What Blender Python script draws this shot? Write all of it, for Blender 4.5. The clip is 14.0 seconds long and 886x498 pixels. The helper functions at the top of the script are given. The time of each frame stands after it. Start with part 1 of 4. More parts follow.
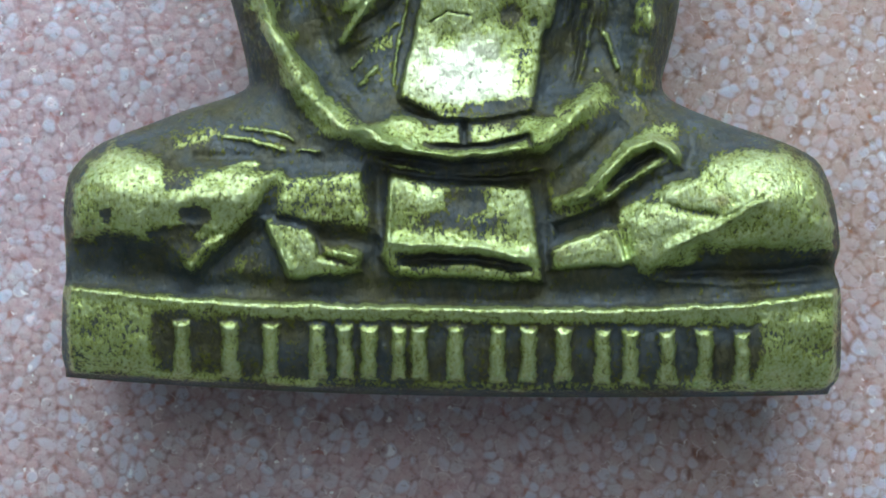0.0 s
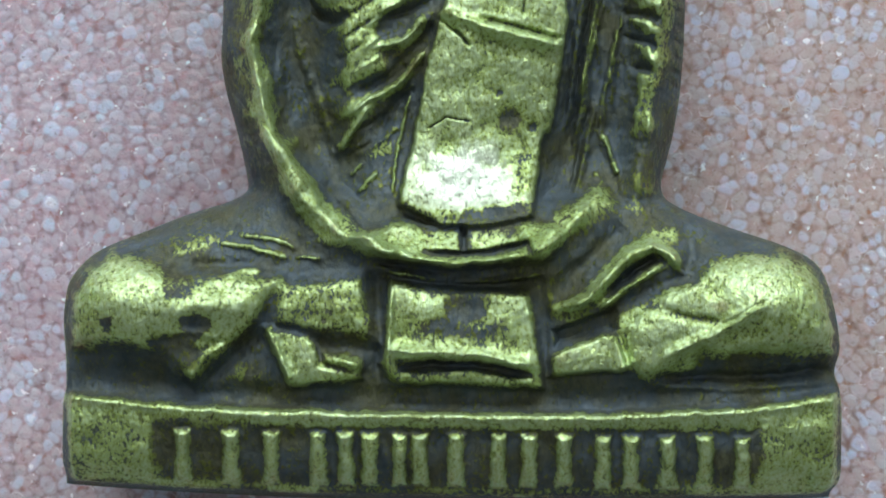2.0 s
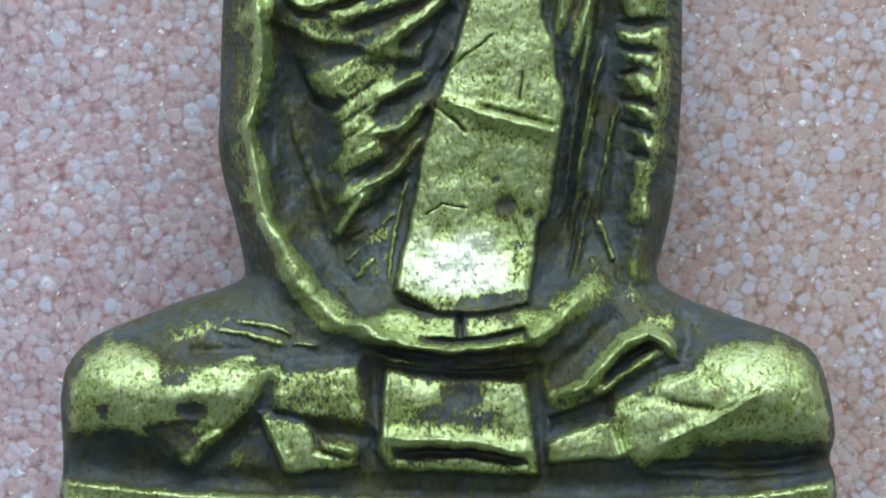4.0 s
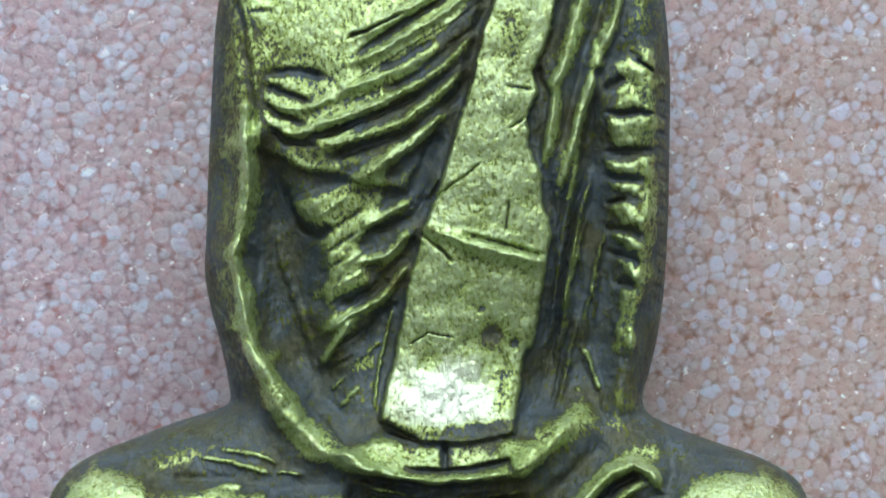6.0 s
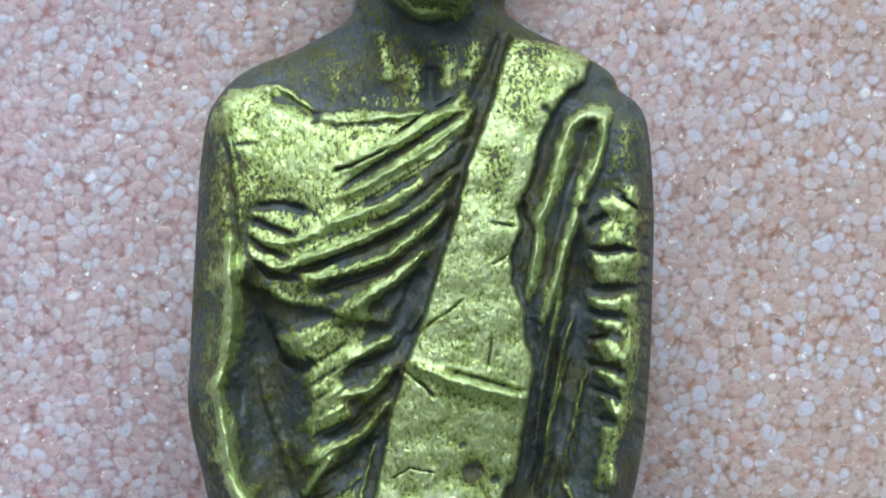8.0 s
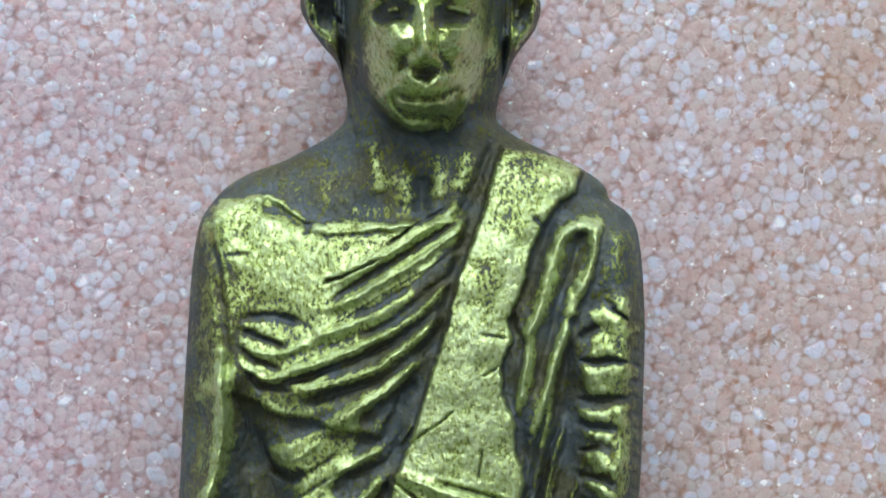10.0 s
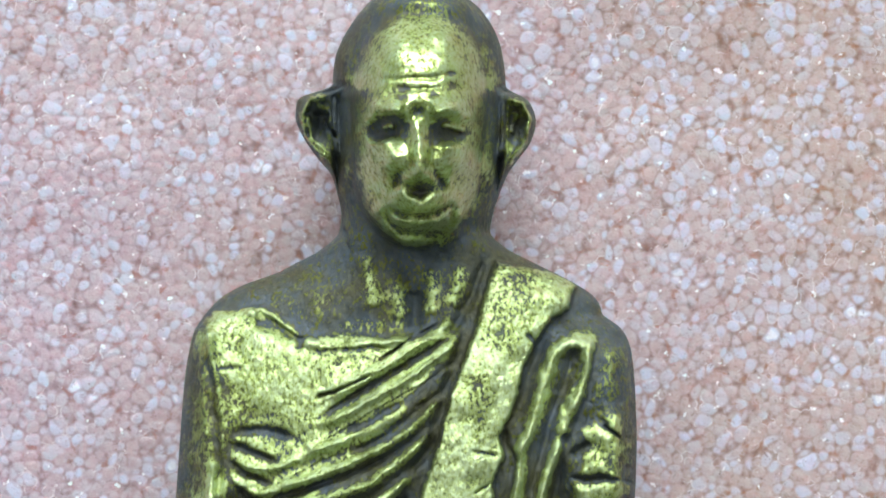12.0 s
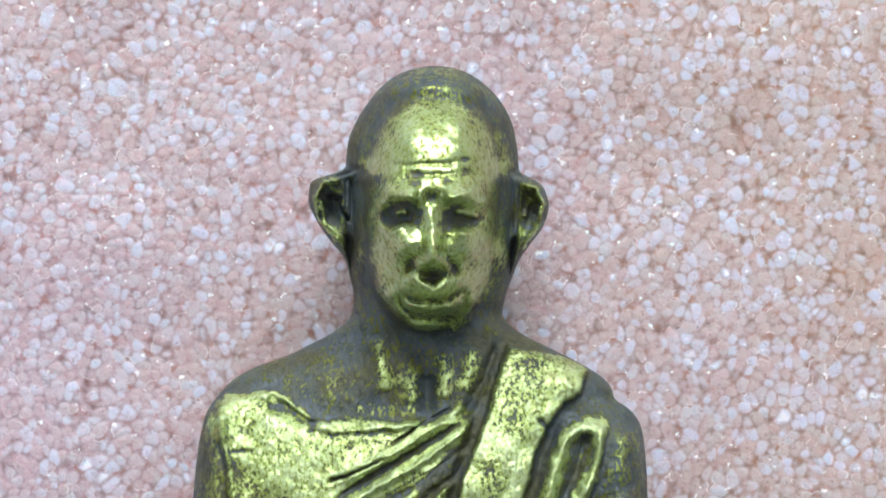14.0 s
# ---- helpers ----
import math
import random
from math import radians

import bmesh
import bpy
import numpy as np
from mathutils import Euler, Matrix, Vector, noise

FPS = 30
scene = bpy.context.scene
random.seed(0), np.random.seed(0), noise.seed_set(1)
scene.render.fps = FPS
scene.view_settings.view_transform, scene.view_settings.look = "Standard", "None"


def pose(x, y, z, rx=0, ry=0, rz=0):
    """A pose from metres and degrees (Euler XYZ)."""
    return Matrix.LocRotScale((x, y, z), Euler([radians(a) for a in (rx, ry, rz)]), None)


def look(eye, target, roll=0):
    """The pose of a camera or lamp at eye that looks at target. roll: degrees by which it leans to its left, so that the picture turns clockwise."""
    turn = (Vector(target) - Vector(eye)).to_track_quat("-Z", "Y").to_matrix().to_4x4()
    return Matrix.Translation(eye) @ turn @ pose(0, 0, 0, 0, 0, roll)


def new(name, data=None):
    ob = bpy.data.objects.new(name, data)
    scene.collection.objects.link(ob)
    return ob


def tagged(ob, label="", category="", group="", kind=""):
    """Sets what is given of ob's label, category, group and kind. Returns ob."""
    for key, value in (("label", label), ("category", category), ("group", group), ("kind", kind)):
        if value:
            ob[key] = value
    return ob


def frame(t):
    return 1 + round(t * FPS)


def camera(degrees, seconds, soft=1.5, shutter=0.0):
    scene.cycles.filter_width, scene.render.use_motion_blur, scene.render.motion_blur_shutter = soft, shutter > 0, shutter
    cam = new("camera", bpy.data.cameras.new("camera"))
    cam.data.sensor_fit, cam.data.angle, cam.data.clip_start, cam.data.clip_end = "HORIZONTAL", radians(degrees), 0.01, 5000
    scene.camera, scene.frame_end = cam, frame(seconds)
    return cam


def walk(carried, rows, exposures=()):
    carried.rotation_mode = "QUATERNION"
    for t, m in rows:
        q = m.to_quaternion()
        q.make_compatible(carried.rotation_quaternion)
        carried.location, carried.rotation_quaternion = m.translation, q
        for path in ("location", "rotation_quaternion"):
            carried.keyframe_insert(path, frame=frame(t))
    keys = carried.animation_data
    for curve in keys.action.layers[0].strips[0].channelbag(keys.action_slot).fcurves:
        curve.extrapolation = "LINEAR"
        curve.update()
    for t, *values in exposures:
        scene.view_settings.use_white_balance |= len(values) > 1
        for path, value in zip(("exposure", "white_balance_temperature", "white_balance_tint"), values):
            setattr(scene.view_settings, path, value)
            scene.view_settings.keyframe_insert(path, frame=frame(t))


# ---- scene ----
cam = camera(11.27, 14.0, soft=1.9)
# seconds, then the eye in millimetres and the turn in degrees
PATH = [
    (0, 0.0, 0.0, 129.487, 0.216, 0.046, -0.0),
    (0.5, 0.007, 0.842, 129.59, 0.081, 0.026, 0.004),
    (1, 0.031, 1.668, 129.577, 0.047, 0.015, -0.06),
    (1.5, -0.077, 2.421, 129.641, 0.003, -0.001, -0.268),
    (2, -0.049, 3.426, 129.571, -0.054, 0.018, -0.274),
    (4.5, -0.019, 6.353, 129.813, -0.074, -0.031, -0.195),
    (5, 0.05, 7.12, 129.649, 0.013, 0.005, -0.159),
    (5.5, 0.269, 8.167, 129.686, 0.014, 0.007, -0.022),
    (6, 0.437, 9.048, 129.736, 0.041, 0.014, 0.119),
    (6.5, 0.61, 9.959, 129.847, 0.074, 0.024, 0.301),
    (7, 0.744, 11.19, 129.823, 0.054, 0.019, 0.482),
    (7.5, 0.842, 11.916, 129.913, 0.065, 0.022, 0.648),
    (8, 0.923, 12.639, 130.065, 0.083, 0.037, 0.717),
    (10.5, 1.276, 16.143, 130.081, 0.274, 0.081, 0.979),
    (11, 1.322, 17.041, 130.069, 0.236, 0.059, 1.142),
    (11.5, 1.385, 17.68, 130.04, 0.209, 0.07, 1.277),
    (12, 1.314, 18.542, 130.093, 0.22, 0.061, 1.425),
    (12.5, 1.262, 19.224, 130.144, 0.311, 0.066, 1.477),
    (13, 1.144, 19.646, 130.178, 0.361, 0.05, 1.56),
    (13.5, 0.982, 20.397, 130.268, 0.277, 0.04, 1.669),
    (14, 0.973, 20.633, 130.119, 0.318, 0.089, 1.725),
]
EXPOSURES = [(0.0, 0.04, 6250, 12), (5.0, -0.06, 6250, 12), (8.0, 0.16, 6300, 12), (11.5, 0.15, 6550, 15), (12.0, 0.39, 6550, 15), (14.0, 0.42, 6600, 17)]
walk(cam, [(t, pose(x / 1000, y / 1000, z / 1000, rx, ry, rz)) for t, x, y, z, rx, ry, rz in PATH], EXPOSURES)

MM = 0.001

# ---- light: a window in the far wall and a ceiling lamp ----
world = bpy.data.worlds.new("world")
scene.world = world
world.use_nodes = True
sky = world.node_tree.nodes.new("ShaderNodeTexSky")
sky.sky_type, sky.sun_disc = "NISHITA", False
sky.sun_elevation, sky.sun_rotation = radians(40), radians(0)
world.node_tree.links.new(sky.outputs["Color"], world.node_tree.nodes["Background"].inputs["Color"])
world.node_tree.nodes["Background"].inputs["Strength"].default_value = 0.1


def area_lamp(name, m, sx, sy, power, colour):
    data = bpy.data.lights.new(name, "AREA")
    data.shape, data.size, data.size_y, data.energy, data.color = "RECTANGLE", sx, sy, power, colour
    ob = new(name, data)
    ob.matrix_world = m
    return ob


area_lamp("window_daylight", look((0.15, 1.58, 1.1), (0, 0, 0.1)), 1.6, 0.55, 41, (0.86, 0.96, 1.0))
area_lamp("small_window_daylight", look((-0.72, 1.58, 0.66), (0, 0, 0.1)), 0.4, 0.28, 6, (0.86, 0.96, 1.0))
area_lamp("ceiling_light", look((-0.3, 0.4, 1.62), (-0.3, 0.4, 0)), 0.7, 0.4, 3.6, (0.97, 1.0, 0.98))


# ---- materials ----
class Nodes:
    """Shorthand for building a node material."""

    def __init__(self, name):
        self.mat = bpy.data.materials.new(name)
        self.mat.use_nodes = True
        self.tree = self.mat.node_tree
        self.bsdf = self.tree.nodes["Principled BSDF"]

    def add(self, kind, **values):
        node = self.tree.nodes.new(kind)
        for key, value in values.items():
            node.inputs[key.replace("_", " ")].default_value = value
        return node

    def link(self, a, b):
        self.tree.links.new(a, b)

    def put(self, socket, value):
        if isinstance(value, bpy.types.NodeSocket):
            self.link(value, socket)
        else:
            socket.default_value = value

    def math(self, op, a, b=0.0, clamp=False):
        node = self.tree.nodes.new("ShaderNodeMath")
        node.operation, node.use_clamp = op, clamp
        self.put(node.inputs[0], a)
        self.put(node.inputs[1], b)
        return node.outputs[0]

    def ramp(self, value, low, high):
        node = self.tree.nodes.new("ShaderNodeMapRange")
        self.link(value, node.inputs["Value"])
        node.inputs["From Min"].default_value, node.inputs["From Max"].default_value = low, high
        return node.outputs[0]

    def mix(self, fac, a, b):
        node = self.tree.nodes.new("ShaderNodeMix")
        node.data_type = "RGBA"
        self.put(node.inputs[0], fac)
        self.put(node.inputs[6], a if isinstance(a, bpy.types.NodeSocket) else (*a, 1))
        self.put(node.inputs[7], b if isinstance(b, bpy.types.NodeSocket) else (*b, 1))
        return node.outputs[2]

    def noise(self, scale, detail=3.0, rough=0.6, stretch=None, dist=0.0):
        co = self.tree.nodes.new("ShaderNodeTexCoord").outputs["Object"]
        if stretch:
            mp = self.tree.nodes.new("ShaderNodeMapping")
            mp.inputs["Scale"].default_value = stretch[:3]
            mp.inputs["Rotation"].default_value = (0, 0, radians(stretch[3]))
            self.link(co, mp.inputs["Vector"])
            co = mp.outputs[0]
        n = self.add("ShaderNodeTexNoise", Scale=scale, Detail=detail, Roughness=rough, Distortion=dist)
        self.link(co, n.inputs["Vector"])
        return n.outputs["Fac"]

    def attr(self, name):
        n = self.tree.nodes.new("ShaderNodeAttribute")
        n.attribute_name = name
        return n.outputs["Fac"]

    def bump(self, height, strength, distance):
        b = self.add("ShaderNodeBump", Strength=strength, Distance=distance)
        self.link(height, b.inputs["Height"])
        self.link(b.outputs[0], self.bsdf.inputs["Normal"])


def plain(name, colour, rough, spread=0.06, scale=8.0):
    n = Nodes(name)
    dark = tuple(c * (1 - spread * 2) for c in colour)
    f = n.noise(scale, 5)
    n.link(n.mix(f, dark, colour), n.bsdf.inputs["Base Color"])
    n.bsdf.inputs["Roughness"].default_value = rough
    n.bump(n.noise(scale * 12, 3), 0.2, 0.002)
    return n.mat


def brass_material():
    n = Nodes("aged_brass")
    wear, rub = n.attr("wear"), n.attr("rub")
    streak = n.ramp(n.noise(6500, 4, 0.65, (1.0, 0.6, 1.0, 35), 0.5), 0.28, 0.72)
    fine = n.ramp(n.noise(11500, 3, 0.7, (1.0, 0.6, 1.0, -25), 0.3), 0.28, 0.72)
    broad = n.ramp(n.noise(1300, 4, 0.6), 0.28, 0.72)
    v = n.math("ADD", wear, n.math("MULTIPLY", n.math("SUBTRACT", streak, 0.5), 0.85))
    v = n.math("ADD", v, n.math("MULTIPLY", n.math("SUBTRACT", fine, 0.5), 1.3))
    v = n.math("ADD", v, n.math("MULTIPLY", n.math("SUBTRACT", broad, 0.5), 0.5))
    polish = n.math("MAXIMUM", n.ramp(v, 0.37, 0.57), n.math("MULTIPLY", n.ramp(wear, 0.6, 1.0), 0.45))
    # the metal: olive where it is dull, paler where it is rubbed, a colour that also whitens its highlights, silvery
    # where the brass is worn through
    brass = n.mix(n.ramp(n.noise(1100, 4), 0.35, 0.65), (0.26, 0.335, 0.035), (0.41, 0.525, 0.135))
    brass = n.mix(n.math("MULTIPLY", n.ramp(v, 0.55, 1.2), 0.75), brass, (0.53, 0.665, 0.38))
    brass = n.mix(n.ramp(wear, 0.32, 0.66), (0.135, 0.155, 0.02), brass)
    brass = n.mix(n.ramp(wear, 0.92, 1.1), brass, (0.76, 0.80, 0.70))
    rust = n.math("MULTIPLY", n.ramp(n.noise(900, 3), 0.66, 0.74), 0.5)
    brass = n.mix(rust, brass, (0.20, 0.13, 0.05))
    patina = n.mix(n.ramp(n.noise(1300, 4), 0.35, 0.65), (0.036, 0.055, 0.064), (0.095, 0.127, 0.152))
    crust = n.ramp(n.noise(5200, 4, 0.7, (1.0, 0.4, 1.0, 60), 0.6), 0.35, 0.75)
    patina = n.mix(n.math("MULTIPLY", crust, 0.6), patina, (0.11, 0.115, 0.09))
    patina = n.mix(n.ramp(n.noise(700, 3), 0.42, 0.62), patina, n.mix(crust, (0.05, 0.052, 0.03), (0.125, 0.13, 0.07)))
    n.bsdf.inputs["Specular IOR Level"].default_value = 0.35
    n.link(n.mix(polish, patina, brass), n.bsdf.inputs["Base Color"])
    n.link(n.math("ADD", n.math("MULTIPLY", polish, 0.55), 0.3), n.bsdf.inputs["Metallic"])
    rough = n.math("SUBTRACT", 0.58, n.math("MULTIPLY", polish, n.math("ADD", 0.17, n.math("MULTIPLY", rub, 0.1))))
    n.link(n.math("ADD", rough, n.math("MULTIPLY", n.math("SUBTRACT", fine, 0.5), 0.14)), n.bsdf.inputs["Roughness"])
    n.link(n.math("MULTIPLY", polish, n.math("SUBTRACT", 0.4, n.math("MULTIPLY", rub, 0.08))), n.bsdf.inputs["Coat Weight"])
    n.link(n.math("SUBTRACT", 0.38, n.math("MULTIPLY", rub, 0.2)), n.bsdf.inputs["Coat Roughness"])
    h = n.math("ADD", n.math("MULTIPLY", streak, 0.4), n.math("MULTIPLY", polish, 0.45))
    h = n.math("ADD", h, n.math("MULTIPLY", broad, 0.4))
    h = n.math("ADD", h, n.math("MULTIPLY", crust, 0.45))
    h = n.math("MULTIPLY", h, n.math("SUBTRACT", 1.0, n.math("MULTIPLY", rub, 0.72)))
    n.bump(h, 0.9, 0.00006)
    return n.mat


def foam_material():
    n = Nodes("pink_foam")
    edge, shade, core = n.attr("edge"), n.attr("shade"), n.attr("core")
    co = n.tree.nodes.new("ShaderNodeTexCoord").outputs["Object"]
    xyz = n.tree.nodes.new("ShaderNodeSeparateXYZ")
    n.link(co, xyz.inputs[0])
    # rosier on one side of the sheet and more orange on the other
    broad = n.math("ADD", n.ramp(n.noise(60, 2, 0.5), 0.3, 0.7), n.math("MULTIPLY", xyz.outputs[0], -35.0), True)
    # cells just under the skin, seen through it
    deep = n.add("ShaderNodeTexVoronoi", Scale=2600.0)
    deep.feature = "SMOOTH_F1"
    n.link(co, deep.inputs["Vector"])
    tone = n.tree.nodes.new("ShaderNodeSeparateColor")
    n.link(deep.outputs["Color"], tone.inputs[0])
    grain = n.ramp(n.noise(6500, 4, 0.65, None, 0.8), 0.3, 0.7)
    patch = n.ramp(n.noise(1900, 4, 0.65, None, 0.6), 0.33, 0.67)
    clouds = n.ramp(n.noise(800, 3), 0.35, 0.75)
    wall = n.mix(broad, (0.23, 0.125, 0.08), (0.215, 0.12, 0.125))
    rosy = n.mix(broad, (0.49, 0.37, 0.345), (0.49, 0.37, 0.42))
    rosy = n.mix(n.math("MULTIPLY", clouds, 0.5), rosy, n.mix(broad, (0.50, 0.31, 0.235), (0.49, 0.30, 0.31)))
    rosy = n.mix(n.math("MULTIPLY", patch, 0.5), rosy, n.mix(broad, (0.52, 0.46, 0.42), (0.52, 0.46, 0.52)))
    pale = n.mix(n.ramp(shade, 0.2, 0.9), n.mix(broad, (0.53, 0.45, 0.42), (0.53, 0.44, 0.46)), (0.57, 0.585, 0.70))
    # a few bead cores go near white: sparkle put into the colour
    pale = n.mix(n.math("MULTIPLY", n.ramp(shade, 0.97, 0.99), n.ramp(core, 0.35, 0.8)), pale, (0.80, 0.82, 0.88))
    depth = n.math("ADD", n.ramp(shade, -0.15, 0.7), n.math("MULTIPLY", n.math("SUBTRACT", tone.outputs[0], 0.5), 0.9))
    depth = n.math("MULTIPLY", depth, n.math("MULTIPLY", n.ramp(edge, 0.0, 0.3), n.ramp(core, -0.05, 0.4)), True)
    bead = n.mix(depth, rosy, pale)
    bead = n.mix(n.math("MULTIPLY", n.ramp(grain, 0.6, 1.0), 0.4), bead, (0.62, 0.58, 0.60))
    bead = n.mix(n.math("MULTIPLY", n.ramp(grain, 0.36, 0.0), 0.42), bead, wall)
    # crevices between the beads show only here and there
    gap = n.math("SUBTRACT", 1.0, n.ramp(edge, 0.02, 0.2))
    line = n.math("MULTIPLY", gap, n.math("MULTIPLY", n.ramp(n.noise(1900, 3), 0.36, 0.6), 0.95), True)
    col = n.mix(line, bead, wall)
    fleck = n.math("MULTIPLY", n.ramp(n.noise(2500, 3, 0.6, None, 0.5), 0.56, 0.66), n.math("SUBTRACT", 0.85, n.math("MULTIPLY", n.ramp(core, 0.1, 0.5), 0.6)), True)
    col = n.mix(fleck, col, n.mix(broad, (0.37, 0.20, 0.12), (0.37, 0.19, 0.18)))
    pit = n.ramp(n.noise(5200, 3, 0.6, None, 0.4), 0.64, 0.72)
    col = n.mix(n.math("MULTIPLY", pit, 0.6), col, (0.19, 0.12, 0.10))
    # painted highlights: pale arcs round some beads
    glint_ring = n.math("MULTIPLY", n.math("SUBTRACT", 1.0, n.math("MULTIPLY", n.math("ABSOLUTE", n.math("SUBTRACT", core, 0.3)), 7.0), True), n.math("MULTIPLY", n.ramp(tone.outputs[2], 0.5, 0.85), grain))
    col = n.mix(n.math("MULTIPLY", glint_ring, 1.0, True), col, (0.80, 0.76, 0.78))
    # tiny white glints, scattered as colour
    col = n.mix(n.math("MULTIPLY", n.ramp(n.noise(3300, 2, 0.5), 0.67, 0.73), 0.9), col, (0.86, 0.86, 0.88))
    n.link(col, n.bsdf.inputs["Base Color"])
    n.bsdf.inputs["Roughness"].default_value = 0.24
    n.bsdf.inputs["Subsurface Weight"].default_value = 0.6
    n.bsdf.inputs["Subsurface Radius"].default_value = (0.0022, 0.0006, 0.0005)
    n.bump(n.noise(3500, 3), 0.3, 0.00007)
    return n.mat


BRASS, FOAM = brass_material(), foam_material()
PLASTER = plain("grey_white_plaster", (0.43, 0.44, 0.44), 0.85)
TABLE = plain("pale_laminate", (0.55, 0.52, 0.48), 0.5)


# ---- the room that closes the place ----
def box(bm, x0, y0, z0, x1, y1, z1):
    bmesh.ops.create_cube(bm, size=1, matrix=Matrix.LocRotScale(((x0 + x1) / 2, (y0 + y1) / 2, (z0 + z1) / 2), None, (x1 - x0, y1 - y0, z1 - z0)))


def part(name, bm, material, parent=None, label=""):
    me = bpy.data.meshes.new(name)
    bm.to_mesh(me)
    bm.free()
    me.materials.append(material)
    ob = new(name, me)
    ob.parent = parent
    return tagged(ob, label)


def boxes(name, material, *sizes):
    bm = bmesh.new()
    for s in sizes:
        box(bm, *s)
    return part(name, bm, material)


tagged(boxes("floor", TABLE, (-1.7, -1.7, -0.86, 1.7, 1.7, -0.76)), kind="structure", label="plain pale floor of the room", category="floor")
tagged(boxes("ceiling", PLASTER, (-1.7, -1.7, 1.7, 1.7, 1.7, 1.8)), kind="structure", label="plain white plaster ceiling", category="ceiling")
for n, s in (("wall_south", (-1.6, -1.7, -0.76, 1.6, -1.6, 1.7)), ("wall_west", (-1.7, -1.7, -0.76, -1.6, 1.7, 1.7)), ("wall_east", (1.6, -1.7, -0.76, 1.7, 1.7, 1.7))):
    tagged(boxes(n, PLASTER, s), kind="structure", label="plain warm white plaster wall", category="wall")
tagged(boxes("wall_north", PLASTER, (-1.6, 1.6, -0.76, 1.6, 1.7, 0.5), (-1.6, 1.6, 1.45, 1.6, 1.7, 1.7), (-1.6, 1.6, 0.5, -0.97, 1.7, 1.45), (0.97, 1.6, 0.5, 1.6, 1.7, 1.45)),
       kind="structure", label="plain warm white wall with a window opening", category="wall")
table = tagged(new("table"), "plain pale table under the foam sheet", "table")
bm = bmesh.new()
box(bm, -0.6, -0.4, -0.034, 0.6, 0.4, -0.004)
bmesh.ops.bevel(bm, geom=bm.edges[:], offset=0.003, segments=2, affect="EDGES")
part("tabletop", bm, TABLE, table)
for x in (-0.54, 0.54):
    for y in (-0.34, 0.34):
        bm = bmesh.new()
        box(bm, x - 0.025, y - 0.025, -0.76, x + 0.025, y + 0.025, -0.034)
        part("leg", bm, TABLE, table)


# ---- helpers on arrays ----
def smooth(a, low, high):
    t = np.clip((a - low) / (high - low), 0, 1)
    return t * t * (3 - 2 * t)


def soft_max(a, b, k):
    h = np.clip(0.5 + 0.5 * (a - b) / k, 0, 1)
    return b + (a - b) * h + k * h * (1 - h)


def gauss(a, sigma, axis):
    """Blur along one axis; sigma in samples."""
    r = max(1, int(sigma * 2.5))
    k = np.exp(-0.5 * (np.arange(-r, r + 1) / sigma) ** 2)
    k /= k.sum()
    pad = [(0, 0)] * a.ndim
    pad[axis] = (r, r)
    b = np.pad(a, pad, mode="edge")
    out = np.zeros_like(a)
    for i, w in enumerate(k):
        cut = [slice(None)] * a.ndim
        cut[axis] = slice(i, i + a.shape[axis])
        out += w * b[tuple(cut)]
    return out


def value_noise(x, y, cell, seed):
    """Smooth random field of about -1 to 1."""
    rng = np.random.RandomState(seed)
    table = rng.rand(256, 256) * 2 - 1
    gx, gy = x / cell + 500.0, y / cell + 500.0
    ix, iy = np.floor(gx).astype(int), np.floor(gy).astype(int)
    fx, fy = gx - ix, gy - iy
    fx, fy = fx * fx * (3 - 2 * fx), fy * fy * (3 - 2 * fy)
    g = lambda i, j: table[(ix + i) % 256, (iy + j) % 256]
    return (g(0, 0) * (1 - fx) + g(1, 0) * fx) * (1 - fy) + (g(0, 1) * (1 - fx) + g(1, 1) * fx) * fy


def mesh_grid(name, co, faces, material, attrs):
    me = bpy.data.meshes.new(name)
    me.vertices.add(len(co))
    me.vertices.foreach_set("co", co.astype(np.float32).ravel())
    sizes = np.array([len(f) for f in faces[1]], dtype=np.int32)
    loops = np.concatenate([faces[0].ravel(), *[np.array(f) for f in faces[1]]]).astype(np.int32)
    me.loops.add(len(loops))
    me.loops.foreach_set("vertex_index", loops)
    totals = np.concatenate([np.full(len(faces[0]), 4, dtype=np.int32), sizes])
    me.polygons.add(len(totals))
    me.polygons.foreach_set("loop_start", np.concatenate([[0], np.cumsum(totals)[:-1]]).astype(np.int32))
    me.polygons.foreach_set("loop_total", totals)
    me.polygons.foreach_set("use_smooth", np.ones(len(totals), dtype=bool))
    me.update(calc_edges=True)
    me.validate()
    for key, values in attrs.items():
        me.attributes.new(key, "FLOAT", "POINT").data.foreach_set("value", values.astype(np.float32).ravel())
    me.materials.append(material)
    return new(name, me)


def quads(rows, cols, wrap=False):
    i, j = np.meshgrid(np.arange(rows - 1), np.arange(cols if wrap else cols - 1), indexing="ij")
    k = (j + 1) % cols
    return np.stack([i * cols + j, i * cols + k, (i + 1) * cols + k, (i + 1) * cols + j], axis=-1).reshape(-1, 4)


